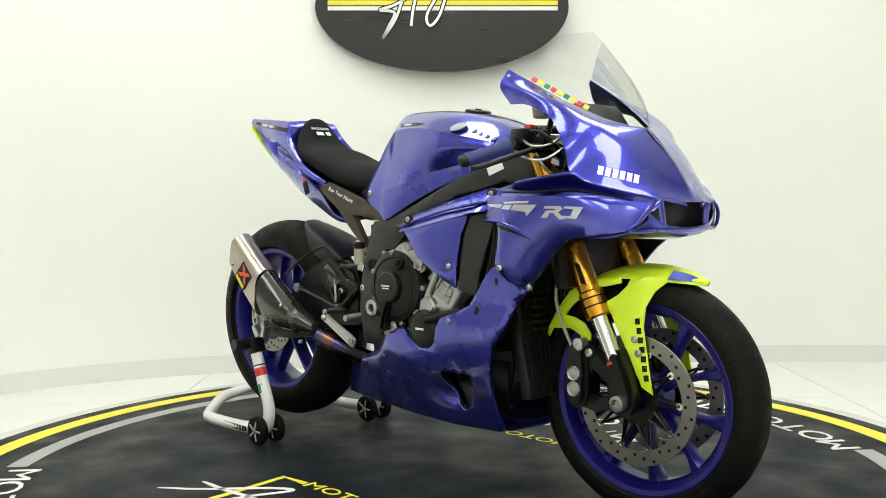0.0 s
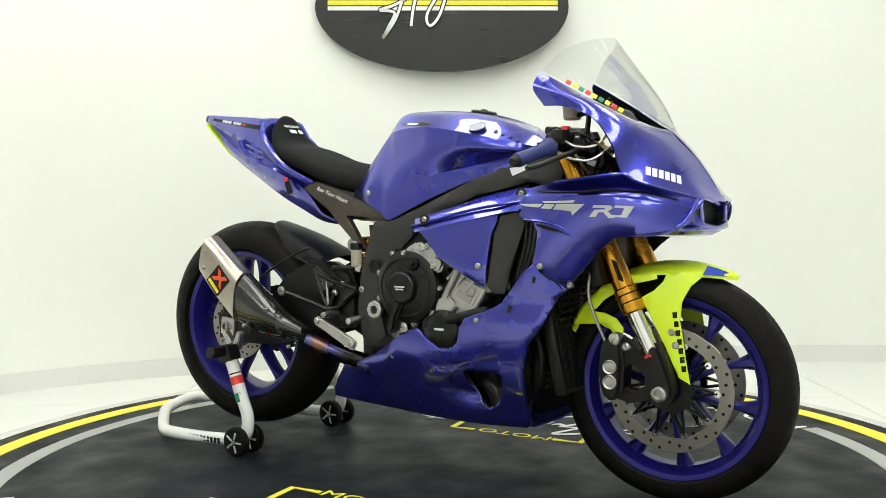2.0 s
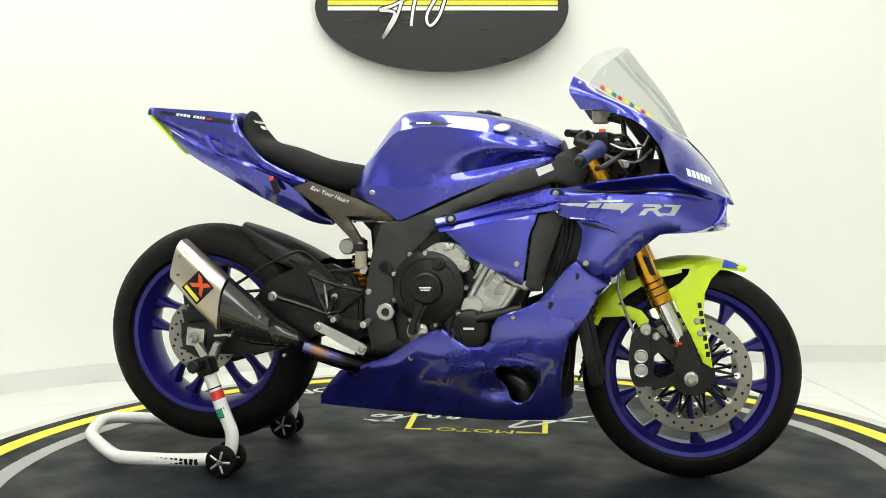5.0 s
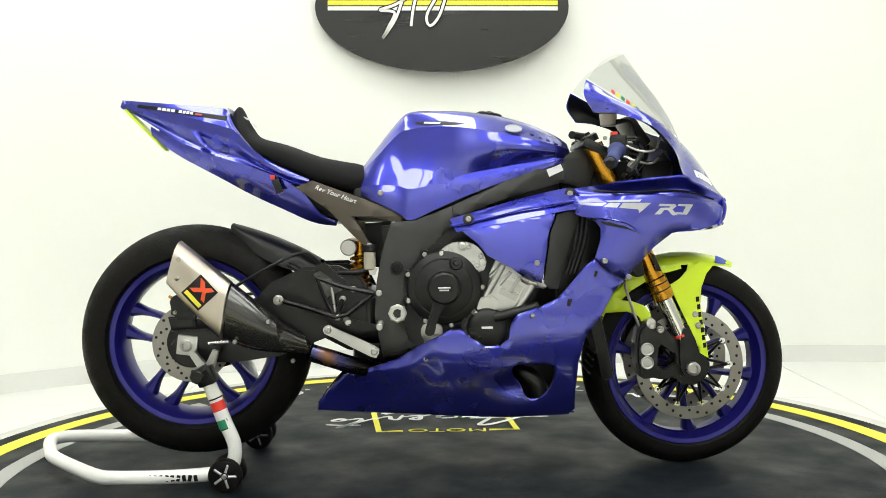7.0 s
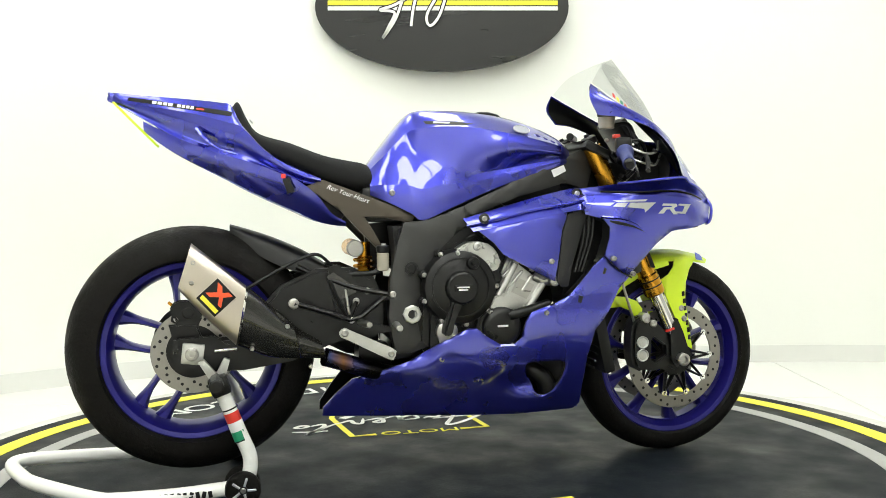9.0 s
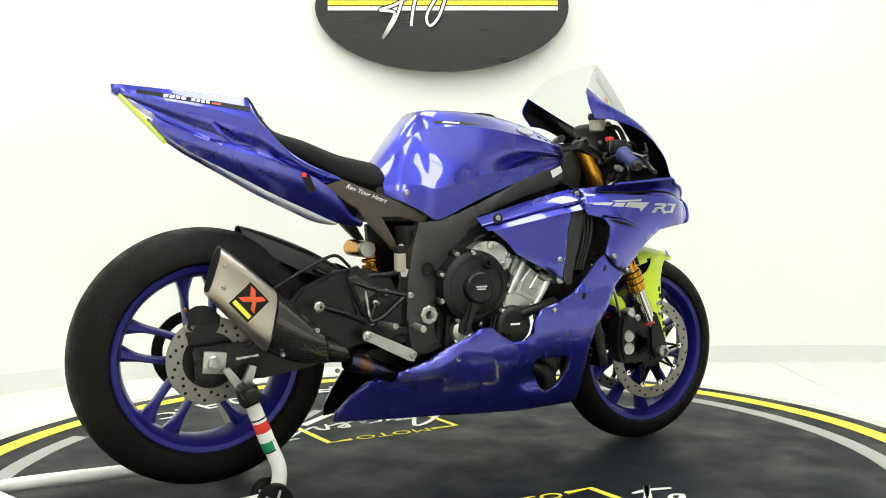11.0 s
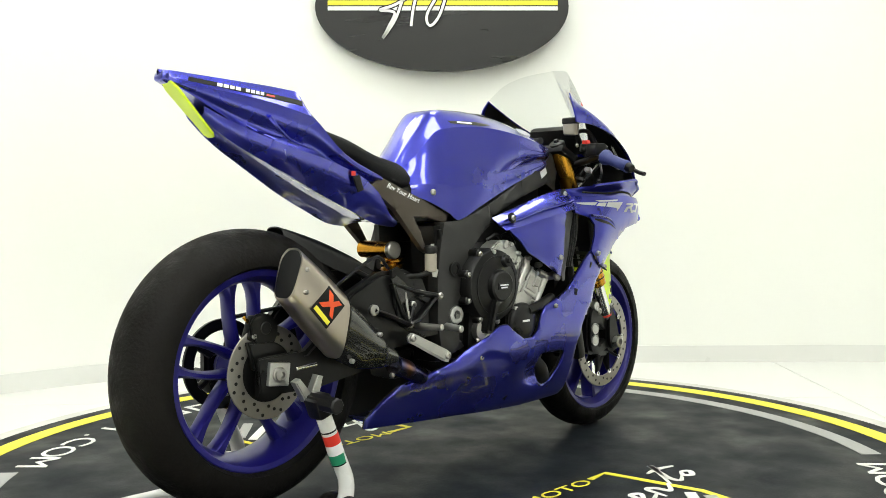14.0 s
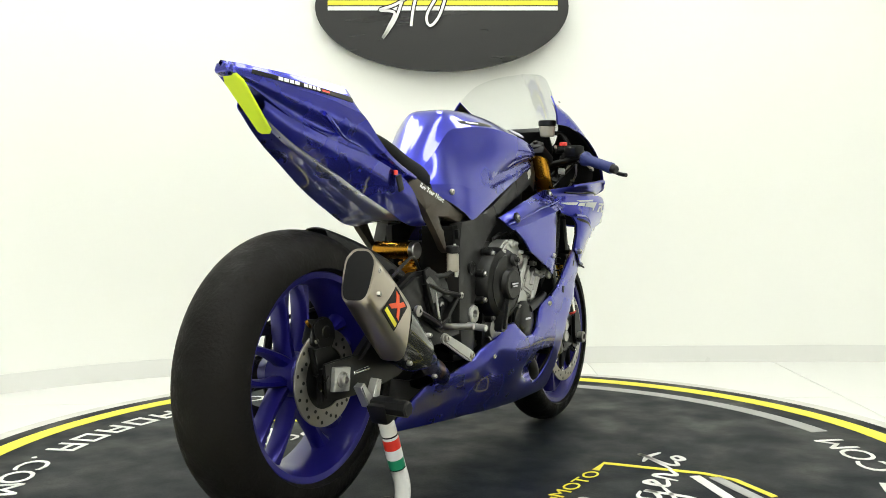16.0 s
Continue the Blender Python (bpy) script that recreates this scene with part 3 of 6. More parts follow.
cowl = part("nose_cowl", patch([
    [(0.387, -0.160, 1.098), (0.378, -0.180, 1.055), (0.405, -0.172, 1.009)], [(0.450, -0.150, 1.062), (0.455, -0.185, 1.040), (0.470, -0.186, 1.002)],
    [(0.530, -0.126, 1.014), (0.545, -0.178, 1.005), (0.555, -0.205, 0.968)], [(0.605, -0.083, 0.970), (0.615, -0.165, 0.958), (0.612, -0.224, 0.900)],
    [(0.650, -0.045, 0.950), (0.655, -0.140, 0.920), (0.637, -0.228, 0.833)], [(0.678, 0, 0.938), (0.699, -0.110, 0.884), (0.692, -0.199, 0.804)],
    [(0.735, 0, 0.876), (0.740, -0.082, 0.840), (0.742, -0.148, 0.786)], [(0.782, 0, 0.806), (0.773, -0.057, 0.797), (0.787, -0.100, 0.770)],
    [(0.803, 0, 0.764), (0.802, -0.035, 0.765), (0.798, -0.070, 0.762)]], 5, 6), BLUE, bike, "blue nose cowl")
part("chin", patch([[(0.772, -0.128, 0.738), (0.784, -0.085, 0.708), (0.790, 0, 0.698)], [(0.765, -0.130, 0.715), (0.770, -0.085, 0.690), (0.775, 0, 0.682)],
                    [(0.70, -0.150, 0.685), (0.70, -0.09, 0.68), (0.70, 0, 0.675)], [(0.58, -0.150, 0.680), (0.58, -0.09, 0.685), (0.58, 0, 0.685)]], 4, 4, 0.006, True, (0, 0, 1)), BLUE, bike, "blue chin under the air intake")
both("intake_cheek", patch([[(0.787, -0.100, 0.772), (0.774, -0.130, 0.742)], [(0.75, -0.12, 0.775), (0.74, -0.145, 0.735)], [(0.70, -0.13, 0.78), (0.69, -0.16, 0.735)]], 3, 3, 0.004, False), BLUE, bike)
both("shelf_edge", tube([(0.45, -0.202, 0.815), (0.56, -0.224, 0.826), (0.635, -0.228, 0.832), (0.66, -0.216, 0.818), (0.695, -0.198, 0.804), (0.742, -0.150, 0.786), (0.776, -0.106, 0.772)], 0.0042, 8, 5), BLUE, bike, "rounded upper edge of the side fairing")
# Black line laid in the blue shelf to paint the shade of its crease.
both("shelf_groove", tube([(0.40, -0.196, 0.794), (0.50, -0.206, 0.791), (0.60, -0.200, 0.794), (0.68, -0.180, 0.786), (0.74, -0.140, 0.770)], 0.0032, 6, 5), INK, bike)
part("intake_core", block((0.07, 0.235, 0.10), pose(0.715, 0, 0.735), 0.01), PLASTIC, bike, "dark air intake")
# Added black block that keeps the bright wall from showing behind the fork.
part("fairing_bulkhead", block((0.03, 0.30, 0.17), pose(0.52, 0, 0.64, 0, -12, 0), 0.01), PLASTIC, bike, "added black block darkening the gap behind the fork")
both("intake_lip", tube([(0.800, -0.030, 0.757), (0.786, -0.075, 0.772), (0.776, -0.100, 0.774), (0.776, -0.118, 0.764), (0.775, -0.137, 0.746), (0.763, -0.156, 0.718), (0.748, -0.168, 0.703), (0.757, -0.140, 0.698), (0.775, -0.105, 0.702)], 0.0045, 8, 5), BLUE, bike, "blue lip round the side air scoop")
both("intake_web", tube([(0.779, -0.096, 0.774), (0.777, -0.088, 0.745), (0.778, -0.082, 0.712)], 0.009, 8, 4, 0.5), BLUE, bike)
part("chin_lip", tube([(0.775, -0.105, 0.702), (0.786, -0.06, 0.700), (0.791, 0, 0.699), (0.786, 0.06, 0.700), (0.775, 0.105, 0.702)], 0.006, 8, 5), BLUE, bike)
part("cockpit_liner", patch([[(0.60, -0.19, 0.90), (0.61, -0.20, 0.86), (0.60, -0.20, 0.81)], [(0.600, -0.12, 0.91), (0.630, -0.13, 0.87), (0.62, -0.16, 0.80)], [(0.63, 0, 0.915), (0.66, 0, 0.87), (0.65, 0, 0.80)]], 4, 4, 0.003), PLASTIC, bike, "black inner cockpit panel")
both("cockpit_panel", patch([[(0.33, -0.050, 0.885), (0.33, -0.055, 0.84), (0.34, -0.060, 0.76)], [(0.47, -0.052, 0.880), (0.47, -0.060, 0.84), (0.47, -0.070, 0.76)],
                             [(0.655, -0.060, 0.880), (0.655, -0.075, 0.84), (0.655, -0.090, 0.76)]], 4, 4, 0.004, False), PLASTIC, bike, "black inner cockpit panel")
inner_rows = [
    [(0.384, -0.154, 1.092), (0.384, -0.172, 1.05), (0.408, -0.166, 1.012)], [(0.448, -0.144, 1.056), (0.453, -0.177, 1.036), (0.468, -0.179, 1.004)],
    [(0.526, -0.120, 1.006), (0.540, -0.170, 0.998), (0.550, -0.197, 0.968)], [(0.600, -0.078, 0.962), (0.608, -0.157, 0.950), (0.606, -0.216, 0.898)],
    [(0.644, -0.040, 0.942), (0.634, -0.128, 0.908), (0.630, -0.219, 0.836)], [(0.670, 0, 0.930), (0.668, -0.100, 0.872), (0.668, -0.182, 0.806)]]
part("cowl_liner", patch(inner_rows, 4, 4, 0.0), PLASTIC, bike, "black inside of the nose cowl")

SCREEN = bpy.data.materials.new("smoked_clear_screen")
SCREEN.use_nodes = True
nt = SCREEN.node_tree
nt.nodes.remove(nt.nodes["Principled BSDF"])
clear, gloss, fres, blend = (nt.nodes.new("ShaderNode" + k) for k in ("BsdfTransparent", "BsdfGlossy", "Fresnel", "MixShader"))
clear.inputs["Color"].default_value = (0.86, 0.87, 0.87, 1)
gloss.inputs["Roughness"].default_value = 0.03
fres.inputs["IOR"].default_value = 1.35
weak = nt.nodes.new("ShaderNodeMath")
weak.operation = "MULTIPLY"
weak.inputs[1].default_value = 0.35
nt.links.new(fres.outputs[0], weak.inputs[0])
nt.links.new(weak.outputs[0], blend.inputs[0])
nt.links.new(clear.outputs[0], blend.inputs[1])
nt.links.new(gloss.outputs[0], blend.inputs[2])
nt.links.new(blend.outputs[0], nt.nodes["Material Output"].inputs["Surface"])
scr = part("windscreen", patch([
    [(0.392, -0.157, 1.101), (0.432, -0.125, 1.150), (0.485, -0.075, 1.180), (0.520, 0, 1.192)],
    [(0.452, -0.148, 1.066), (0.490, -0.118, 1.104), (0.535, -0.070, 1.128), (0.560, 0, 1.136)],
    [(0.532, -0.124, 1.018), (0.562, -0.098, 1.045), (0.596, -0.058, 1.062), (0.612, 0, 1.066)],
    [(0.607, -0.082, 0.974), (0.628, -0.062, 0.990), (0.645, -0.035, 1.000), (0.652, 0, 1.003)],
    [(0.680, -0.010, 0.941), (0.681, -0.007, 0.942), (0.682, -0.004, 0.942), (0.682, 0, 0.942)]], 5, 5, 0.0), SCREEN, bike, "clear lightly smoked windscreen")
scr.visible_shadow = False
cols = (RED, YELLOW, GREEN, RED, YELLOW, GREEN, YELLOW, RED, YELLOW)
for k, mt in enumerate(cols):
    u = k / 8
    p = Vector((0.462 + 0.118 * u, -0.150 + 0.046 * u, 1.066 - 0.072 * u))
    part("sticker", block((0.0135, 0.0022, 0.0120), Matrix.Translation(p) @ pose(0, 0, 0, -25, 33, 28), 0.001), mt, scr, "small coloured sticker")

# mid panel beside the tank, with its black duct blade
mid = Sheet([(0.03, -0.206, 0.690), (0.17, -0.213, 0.714), (0.305, -0.216, 0.738), (0.245, -0.231, 0.606), (0.27, -0.222, 0.56), (0.10, -0.219, 0.655), (0.29, -0.226, 0.65)], 0.001)
mp_ = both("knee_panel", sheet_panel([(0.037, 0.697), (0.177, 0.722), (0.297, 0.743), (0.291, 0.718), (0.278, 0.688), (0.257, 0.548), (0.238, 0.557), (0.111, 0.625), (0.087, 0.656)], mid, 0.005, 0.02, 0.003, 0.004), BLUE, bike, "blue knee panel")
both("knee_flank", patch([[(0.010, -0.172, 0.723), (0.018, -0.186, 0.710), (0.030, -0.208, 0.688)], [(0.10, -0.172, 0.748), (0.105, -0.192, 0.733), (0.112, -0.214, 0.703)],
                          [(0.22, -0.168, 0.780), (0.225, -0.188, 0.762), (0.23, -0.218, 0.726)], [(0.328, -0.160, 0.803), (0.333, -0.178, 0.785), (0.318, -0.220, 0.742)],
                          [(0.368, -0.160, 0.798), (0.366, -0.176, 0.780), (0.352, -0.212, 0.746)]], 5, 4, 0.004, False), BLUE, bike, "blue angled upper flank of the knee panel")
both("knee_edge", tube([(0.014, -0.196, 0.704), (0.10, -0.206, 0.722), (0.20, -0.206, 0.746), (0.300, -0.206, 0.762), (0.352, -0.196, 0.770)], 0.0038, 8, 4), BLUE, bike)
both("duct_blade", sheet_panel([(0.302, 0.733), (0.341, 0.741), (0.363, 0.729), (0.344, 0.671), (0.319, 0.595), (0.304, 0.531), (0.279, 0.531), (0.264, 0.549), (0.283, 0.684)], Sheet([(0.30, -0.214, 0.73), (0.37, -0.19, 0.74), (0.28, -0.215, 0.55), (0.32, -0.195, 0.55)]), 0.005, 0.03), FRAME, bike, "matt black air duct blade")
both("inner_duct", sheet_panel([(0.327, 0.732), (0.422, 0.708), (0.419, 0.661), (0.4, 0.604), (0.341, 0.538), (0.303, 0.503), (0.303, 0.562)], lambda x, z: -0.165, 0.01, 0.05), PLASTIC, bike)
for k in range(3):
    part("hose", tube([(0.36 + 0.014 * k, -0.178, 0.735), (0.355 + 0.012 * k, -0.182, 0.66), (0.33 + 0.01 * k, -0.182, 0.57)], 0.006, 8), PLASTIC, bike)

# tank
half = [
    (-0.235, [(0, 0.872), (-0.03, 0.870), (-0.062, 0.856), (-0.085, 0.835), (-0.098, 0.815), (-0.100, 0.790)]),
    (-0.19, [(0, 0.932), (-0.04, 0.927), (-0.078, 0.900), (-0.100, 0.862), (-0.122, 0.818), (-0.128, 0.770)]),
    (-0.13, [(0, 1.004), (-0.05, 0.998), (-0.088, 0.960), (-0.105, 0.892), (-0.132, 0.815), (-0.140, 0.740)]),
    (-0.095, [(0, 1.026), (-0.058, 1.020), (-0.105, 0.972), (-0.116, 0.892), (-0.142, 0.806), (-0.147, 0.720)]),
    (-0.02, [(0, 1.029), (-0.066, 1.023), (-0.128, 0.978), (-0.136, 0.895), (-0.147, 0.822), (-0.149, 0.752)]),
    (0.06, [(0, 1.026), (-0.070, 1.019), (-0.150, 0.972), (-0.156, 0.905), (-0.141, 0.846), (-0.146, 0.786)]),
    (0.15, [(0, 1.016), (-0.075, 1.006), (-0.160, 0.957), (-0.165, 0.914), (-0.132, 0.862), (-0.140, 0.820)]),
    (0.24, [(0, 0.992), (-0.075, 0.982), (-0.157, 0.938), (-0.163, 0.908), (-0.128, 0.878), (-0.131, 0.848)]),
    (0.31, [(0, 0.962), (-0.070, 0.953), (-0.136, 0.922), (-0.139, 0.903), (-0.124, 0.888), (-0.124, 0.870)]),
    (0.345, [(0, 0.942), (-0.060, 0.932), (-0.100, 0.912), (-0.102, 0.898), (-0.100, 0.886), (-0.100, 0.876)])]
tank = part("tank_hood", patch([[(x, *q) for q in pts[:3]] for x, pts in half], 5, 6, 0.0), BLUE, bike, "blue top of the fuel tank cover")
tank_side = both("tank_side", patch([[(x, *q) for q in pts[2:5]] for x, pts in half], 5, 6, 0.0, False), BLUE, bike, "blue flank of the fuel tank cover")
both("tank_skirt", patch([[(x, pts[4][0], pts[4][1]), (x, (pts[4][0] + pts[5][0]) / 2 - 0.003, (pts[4][1] + pts[5][1]) / 2), (x, *pts[5])] for x, pts in half], 5, 4, 0.0, False), BLUE, bike, "blue folded skirt of the fuel tank cover")
part("tank_front", patch([[(0.345, 0, 0.942), (0.345, -0.06, 0.932), (0.345, -0.10, 0.912), (0.345, -0.10, 0.876)], [(0.36, 0, 0.90), (0.36, -0.05, 0.895), (0.358, -0.08, 0.89), (0.355, -0.09, 0.872)]], 2, 3, 0.0), PLASTIC, bike)
part("filler_cap", lathe([(0, 0.036), (0.005, 0.036), (0.008, 0.032), (0.008, 0.01), (0.012, 0.008), (0.012, 0)], (0.13, 0, 1.017), (0.15, 0, 1), 32), BLACK, tank, "black fuel filler cap")
part("badge", lathe([(0.0, 0.024), (0.0022, 0.024), (0.0034, 0.021), (0.002, 0.020), (0.002, 0)], (0.190, -0.136, 0.969), (0.05, -0.5, 0.85), 28), BADGE, tank, "round silver tank badge")
for k in range(4):
    part("tank_slot", block((0.011, 0.040, 0.006), pose(0.238 + 0.022 * k, -0.116, 0.958 - 0.0085 * k, 24, 14, 20), 0.002), BLUE_WHEEL, tank)

# Added black block that closes bright gaps under the tank.
part("tank_base", block((0.36, 0.20, 0.10), pose(-0.08, 0, 0.765), 0.02), PLASTIC, bike)

# frame
frm = Sheet([(-0.134, -0.166, 0.465), (0.306, -0.122, 0.854), (-0.10, -0.150, 0.70), (0.10, -0.152, 0.775), (-0.10, -0.160, 0.38), (0.43, -0.085, 0.87), (0.0, -0.158, 0.68)])
spar = both("frame_spar", sheet_panel([(-0.15, 0.714), (-0.083, 0.72), (0.019, 0.758), (0.143, 0.814), (0.268, 0.87), (0.33, 0.893), (0.399, 0.923), (0.426, 0.87), (0.401, 0.799), (0.367, 0.809), (0.329, 0.821), (0.174, 0.78), (0.034, 0.727), (0.021, 0.7), (-0.013, 0.676), (-0.048, 0.642), (-0.08, 0.589), (-0.105, 0.517), (-0.119, 0.455), (-0.107, 0.392), (-0.085, 0.373), (-0.139, 0.357), (-0.179, 0.358), (-0.197, 0.456), (-0.191, 0.55), (-0.176, 0.631)], frm, 0.04, 0.03, 0.006, 0.009), FRAME, bike, "matt dark grey aluminium frame")
decal("label_sticker", spar, [[(0.281, 0.856), (0.322, 0.871), (0.330, 0.854), (0.289, 0.836)]], DECAL, bike, label="small white label sticker")
part("pivot_nut", lathe([(-0.01, 0.026), (0.004, 0.026), (0.006, 0.022), (0.006, 0.013), (-0.006, 0.012), (-0.006, 0)], (-0.134, -0.168, 0.465), (0, -1, 0), 8), ALLOY, bike, "bright swingarm pivot nut", False)
part("frame_plug", lathe([(-0.01, 0.016), (0.002, 0.016), (0.003, 0.012), (0.0, 0.011), (0.0, 0)], (-0.134, -0.166, 0.589), (0, -1, 0), 20), INK, bike)
part("frame_plug_ring", lathe([(0.0, 0.0155), (0.003, 0.0155), (0.003, 0.0195), (0.0, 0.0195)], (-0.134, -0.166, 0.589), (0, -1, 0), 24, True), BLACK, bike)

# seat and tail
seat = part("seat", loft([(-0.600, 0.985, 1.034, 0.055, 0.030, 0.05, 0.5), (-0.583, 0.945, 1.046, 0.095, 0.045, 0.08, 0.5), (-0.560, 0.915, 0.998, 0.110, 0.075, 0.105, 0.5),
                          (-0.53, 0.895, 0.960, 0.122, 0.105, 0.122, 0.6), (-0.45, 0.862, 0.936, 0.130, 0.110, 0.128, 0.6), (-0.36, 0.820, 0.903, 0.128, 0.105, 0.126, 0.6),
                          (-0.29, 0.800, 0.888, 0.118, 0.090, 0.115, 0.55), (-0.24, 0.800, 0.878, 0.105, 0.07, 0.098, 0.5), (-0.21, 0.815, 0.855, 0.08, 0.05, 0.075, 0.5)], 36, 5, 3.0), SEATFOAM, bike, "black foam race seat with raised stop")
# crease lines along the tail, as (x, half width, height)
def along(line, x):
    xs = [q[0] for q in line]
    return [float(np.interp(x, xs, [q[k] for q in line])) for k in (1, 2)]


EDGE = [(-0.921, 0.004, 1.066), (-0.90, 0.024, 1.065), (-0.795, 0.060, 1.054), (-0.686, 0.085, 1.044), (-0.606, 0.100, 1.034), (-0.584, 0.115, 0.990), (-0.547, 0.128, 0.941), (-0.502, 0.136, 0.896), (-0.442, 0.140, 0.865), (-0.374, 0.140, 0.836)]
BAND = [(-0.921, 0.004, 1.060), (-0.90, 0.032, 1.040), (-0.763, 0.082, 1.020), (-0.668, 0.114, 1.000), (-0.576, 0.135, 0.972), (-0.540, 0.142, 0.930), (-0.500, 0.146, 0.888), (-0.442, 0.147, 0.857), (-0.374, 0.145, 0.832)]
FOLD = [(-0.921, 0.004, 1.052), (-0.90, 0.024, 1.036), (-0.859, 0.040, 1.014), (-0.764, 0.068, 0.955), (-0.694, 0.090, 0.921), (-0.639, 0.106, 0.899), (-0.564, 0.124, 0.879), (-0.503, 0.134, 0.856), (-0.458, 0.138, 0.839), (-0.417, 0.140, 0.822), (-0.374, 0.140, 0.820)]
SKIRT = [(-0.83, 0.034, 0.965), (-0.768, 0.048, 0.915), (-0.691, 0.064, 0.874), (-0.614, 0.082, 0.834), (-0.538, 0.094, 0.792), (-0.462, 0.102, 0.758), (-0.385, 0.106, 0.722), (-0.324, 0.108, 0.704), (-0.300, 0.108, 0.706)]
LIP = [(-0.83, 0.046, 0.990), (-0.764, 0.068, 0.954), (-0.694, 0.095, 0.925), (-0.639, 0.112, 0.903), (-0.564, 0.132, 0.882), (-0.503, 0.142, 0.859), (-0.458, 0.145, 0.842), (-0.417, 0.146, 0.822), (-0.383, 0.146, 0.790), (-0.346, 0.138, 0.742), (-0.300, 0.120, 0.716)]
stations = (-0.921, -0.90, -0.86, -0.80, -0.74, -0.68, -0.63, -0.604, -0.584, -0.56, -0.52, -0.47, -0.42, -0.374)
top_rows, band_rows, flank_rows = [], [], []
for x in stations:
    e, b, f = along(EDGE, x), along(BAND, x), along(FOLD, x)
    dip = 0.045 if -0.59 < x else 0.0
    top_rows.append([(x, -e[0], e[1]), (x, -e[0] * 0.5, e[1] + 0.002 - dip * 0.8), (x, 0, e[1] + 0.003 - dip)])
    band_rows.append([(x, -e[0], e[1]), (x, -(e[0] + b[0]) / 2 - 0.002, (e[1] + b[1]) / 2), (x, -b[0], b[1])])
    w = min(1.0, max(0.0, (x + 0.92) / 0.15))
    flank_rows.append([(x, -b[0], b[1]), (x, -(0.62 * b[0] + 0.38 * f[0]) - 0.002 * w, 0.62 * b[1] + 0.38 * f[1]), (x, -(0.25 * b[0] + 0.75 * f[0]) + 0.013 * w, 0.25 * b[1] + 0.75 * f[1]), (x, -f[0], f[1])])
tail = part("tail_top", patch(top_rows, 3, 3, 0.0), BLUE, bike, "blue top of the single-seat tail")
band = both("tail_band", patch(band_rows, 3, 4, 0.0, False), BLUE, bike, "blue upper edge band of the tail")
flank = both("tail_flank", patch(flank_rows, 3, 6, 0.0, False), BLUE, bike, "blue hollow flank of the tail cowl")
wedge_rows, floor_rows = [], []
for x in (-0.83, -0.79, -0.74, -0.68, -0.62, -0.56, -0.50, -0.44, -0.385, -0.346, -0.305):
    a, b = along(LIP, x), along(SKIRT, x)
    wedge_rows.append([(x, -a[0], a[1]), (x, -(0.55 * a[0] + 0.45 * b[0]) - 0.006, 0.55 * a[1] + 0.45 * b[1]), (x, -b[0], b[1])])
    floor_rows.append([(x, -b[0], b[1]), (x, -b[0] * 0.55, b[1] + 0.010), (x, 0, b[1] + 0.014)])
both("undertail_side", patch(wedge_rows, 3, 5, 0.003, False), BLUE, bike, "blue undertail side panel")
part("undertail_floor", patch(floor_rows, 3, 3, 0.003, True, (0, 0, 1)), BLUE, bike, "blue undertail floor")
part("tail_rear", patch([[(-0.921, -0.004, 1.052), (-0.921, 0, 1.052)], [(-0.900, -0.024, 1.036), (-0.896, 0, 1.040)], [(-0.859, -0.040, 1.014), (-0.854, 0, 1.016)], [(-0.80, -0.057, 0.978), (-0.796, 0, 0.974)], [(-0.764, -0.068, 0.955), (-0.762, 0, 0.945)]], 3, 4, 0.003, True, (0.7, 0, 0.7)), BLUE, bike)
part("tail_board", slab([(-0.022, 0.068), (-0.012, 0.077), (0.012, 0.077), (0.022, 0.068), (0.031, -0.066), (0.021, -0.086), (-0.021, -0.086), (-0.031, -0.066)], -0.003, 0.003, 0.0015), NEON, bike, "fluorescent yellow tail board").data.transform(Matrix.Translation((-0.847, -0.012, 0.979)) @ Matrix(((0, -0.69, 0.72), (1, 0, 0), (0, 0.72, 0.69))).to_4x4() @ pose(0, 0, 0, 90))
part("tail_tip", block((0.030, 0.050, 0.026), pose(-0.906, 0, 1.051, 0, 25, 0), 0.010, 3), BLUE, bike)
part("tail_inner", block((0.30, 0.16, 0.05), pose(-0.44, 0, 0.80, 0, 22, 0), 0.012), PLASTIC, bike)
both("side_vent", tube([(-0.690, -0.108, 0.968), (-0.672, -0.118, 0.944), (-0.640, -0.122, 0.918), (-0.590, -0.130, 0.900)], lambda u: 0.009 * (1 - u) + 0.004, 8, 4, 0.5), BLUE, bike, "blue raised scoop on the tail flank")
part("tail_tab", block((0.02, 0.006, 0.04), pose(-0.460, -0.153, 0.817, 0, -20, 0), 0.002), PLASTIC, bike)
part("tail_tab", block((0.012, 0.006, 0.012), pose(-0.473, -0.150, 0.842), 0.002), RED, bike, "small red tag")
sub = Sheet([(-0.38, -0.143, 0.815), (-0.12, -0.128, 0.745), (-0.25, -0.138, 0.70), (-0.20, -0.132, 0.65), (-0.25, -0.135, 0.79)])
subf = both("subframe", sheet_panel([(-0.414, 0.814), (-0.367, 0.832), (-0.231, 0.781), (-0.113, 0.734), (-0.125, 0.712), (-0.194, 0.727), (-0.256, 0.731), (-0.232, 0.693), (-0.198, 0.633), (-0.22, 0.643), (-0.279, 0.703), (-0.322, 0.75)], sub, 0.02, 0.03), SUBFRAME, bike, "bronze-grey rear subframe")
letters("Rev Your Heart", 0.0185, DECAL, bike, Matrix.Translation((-0.302, -0.1445, 0.7935)) @ pose(0, 0, 0, 90) @ pose(0, 0, 0, 0, 0, -20), shear=0.3, label="white slogan lettering")

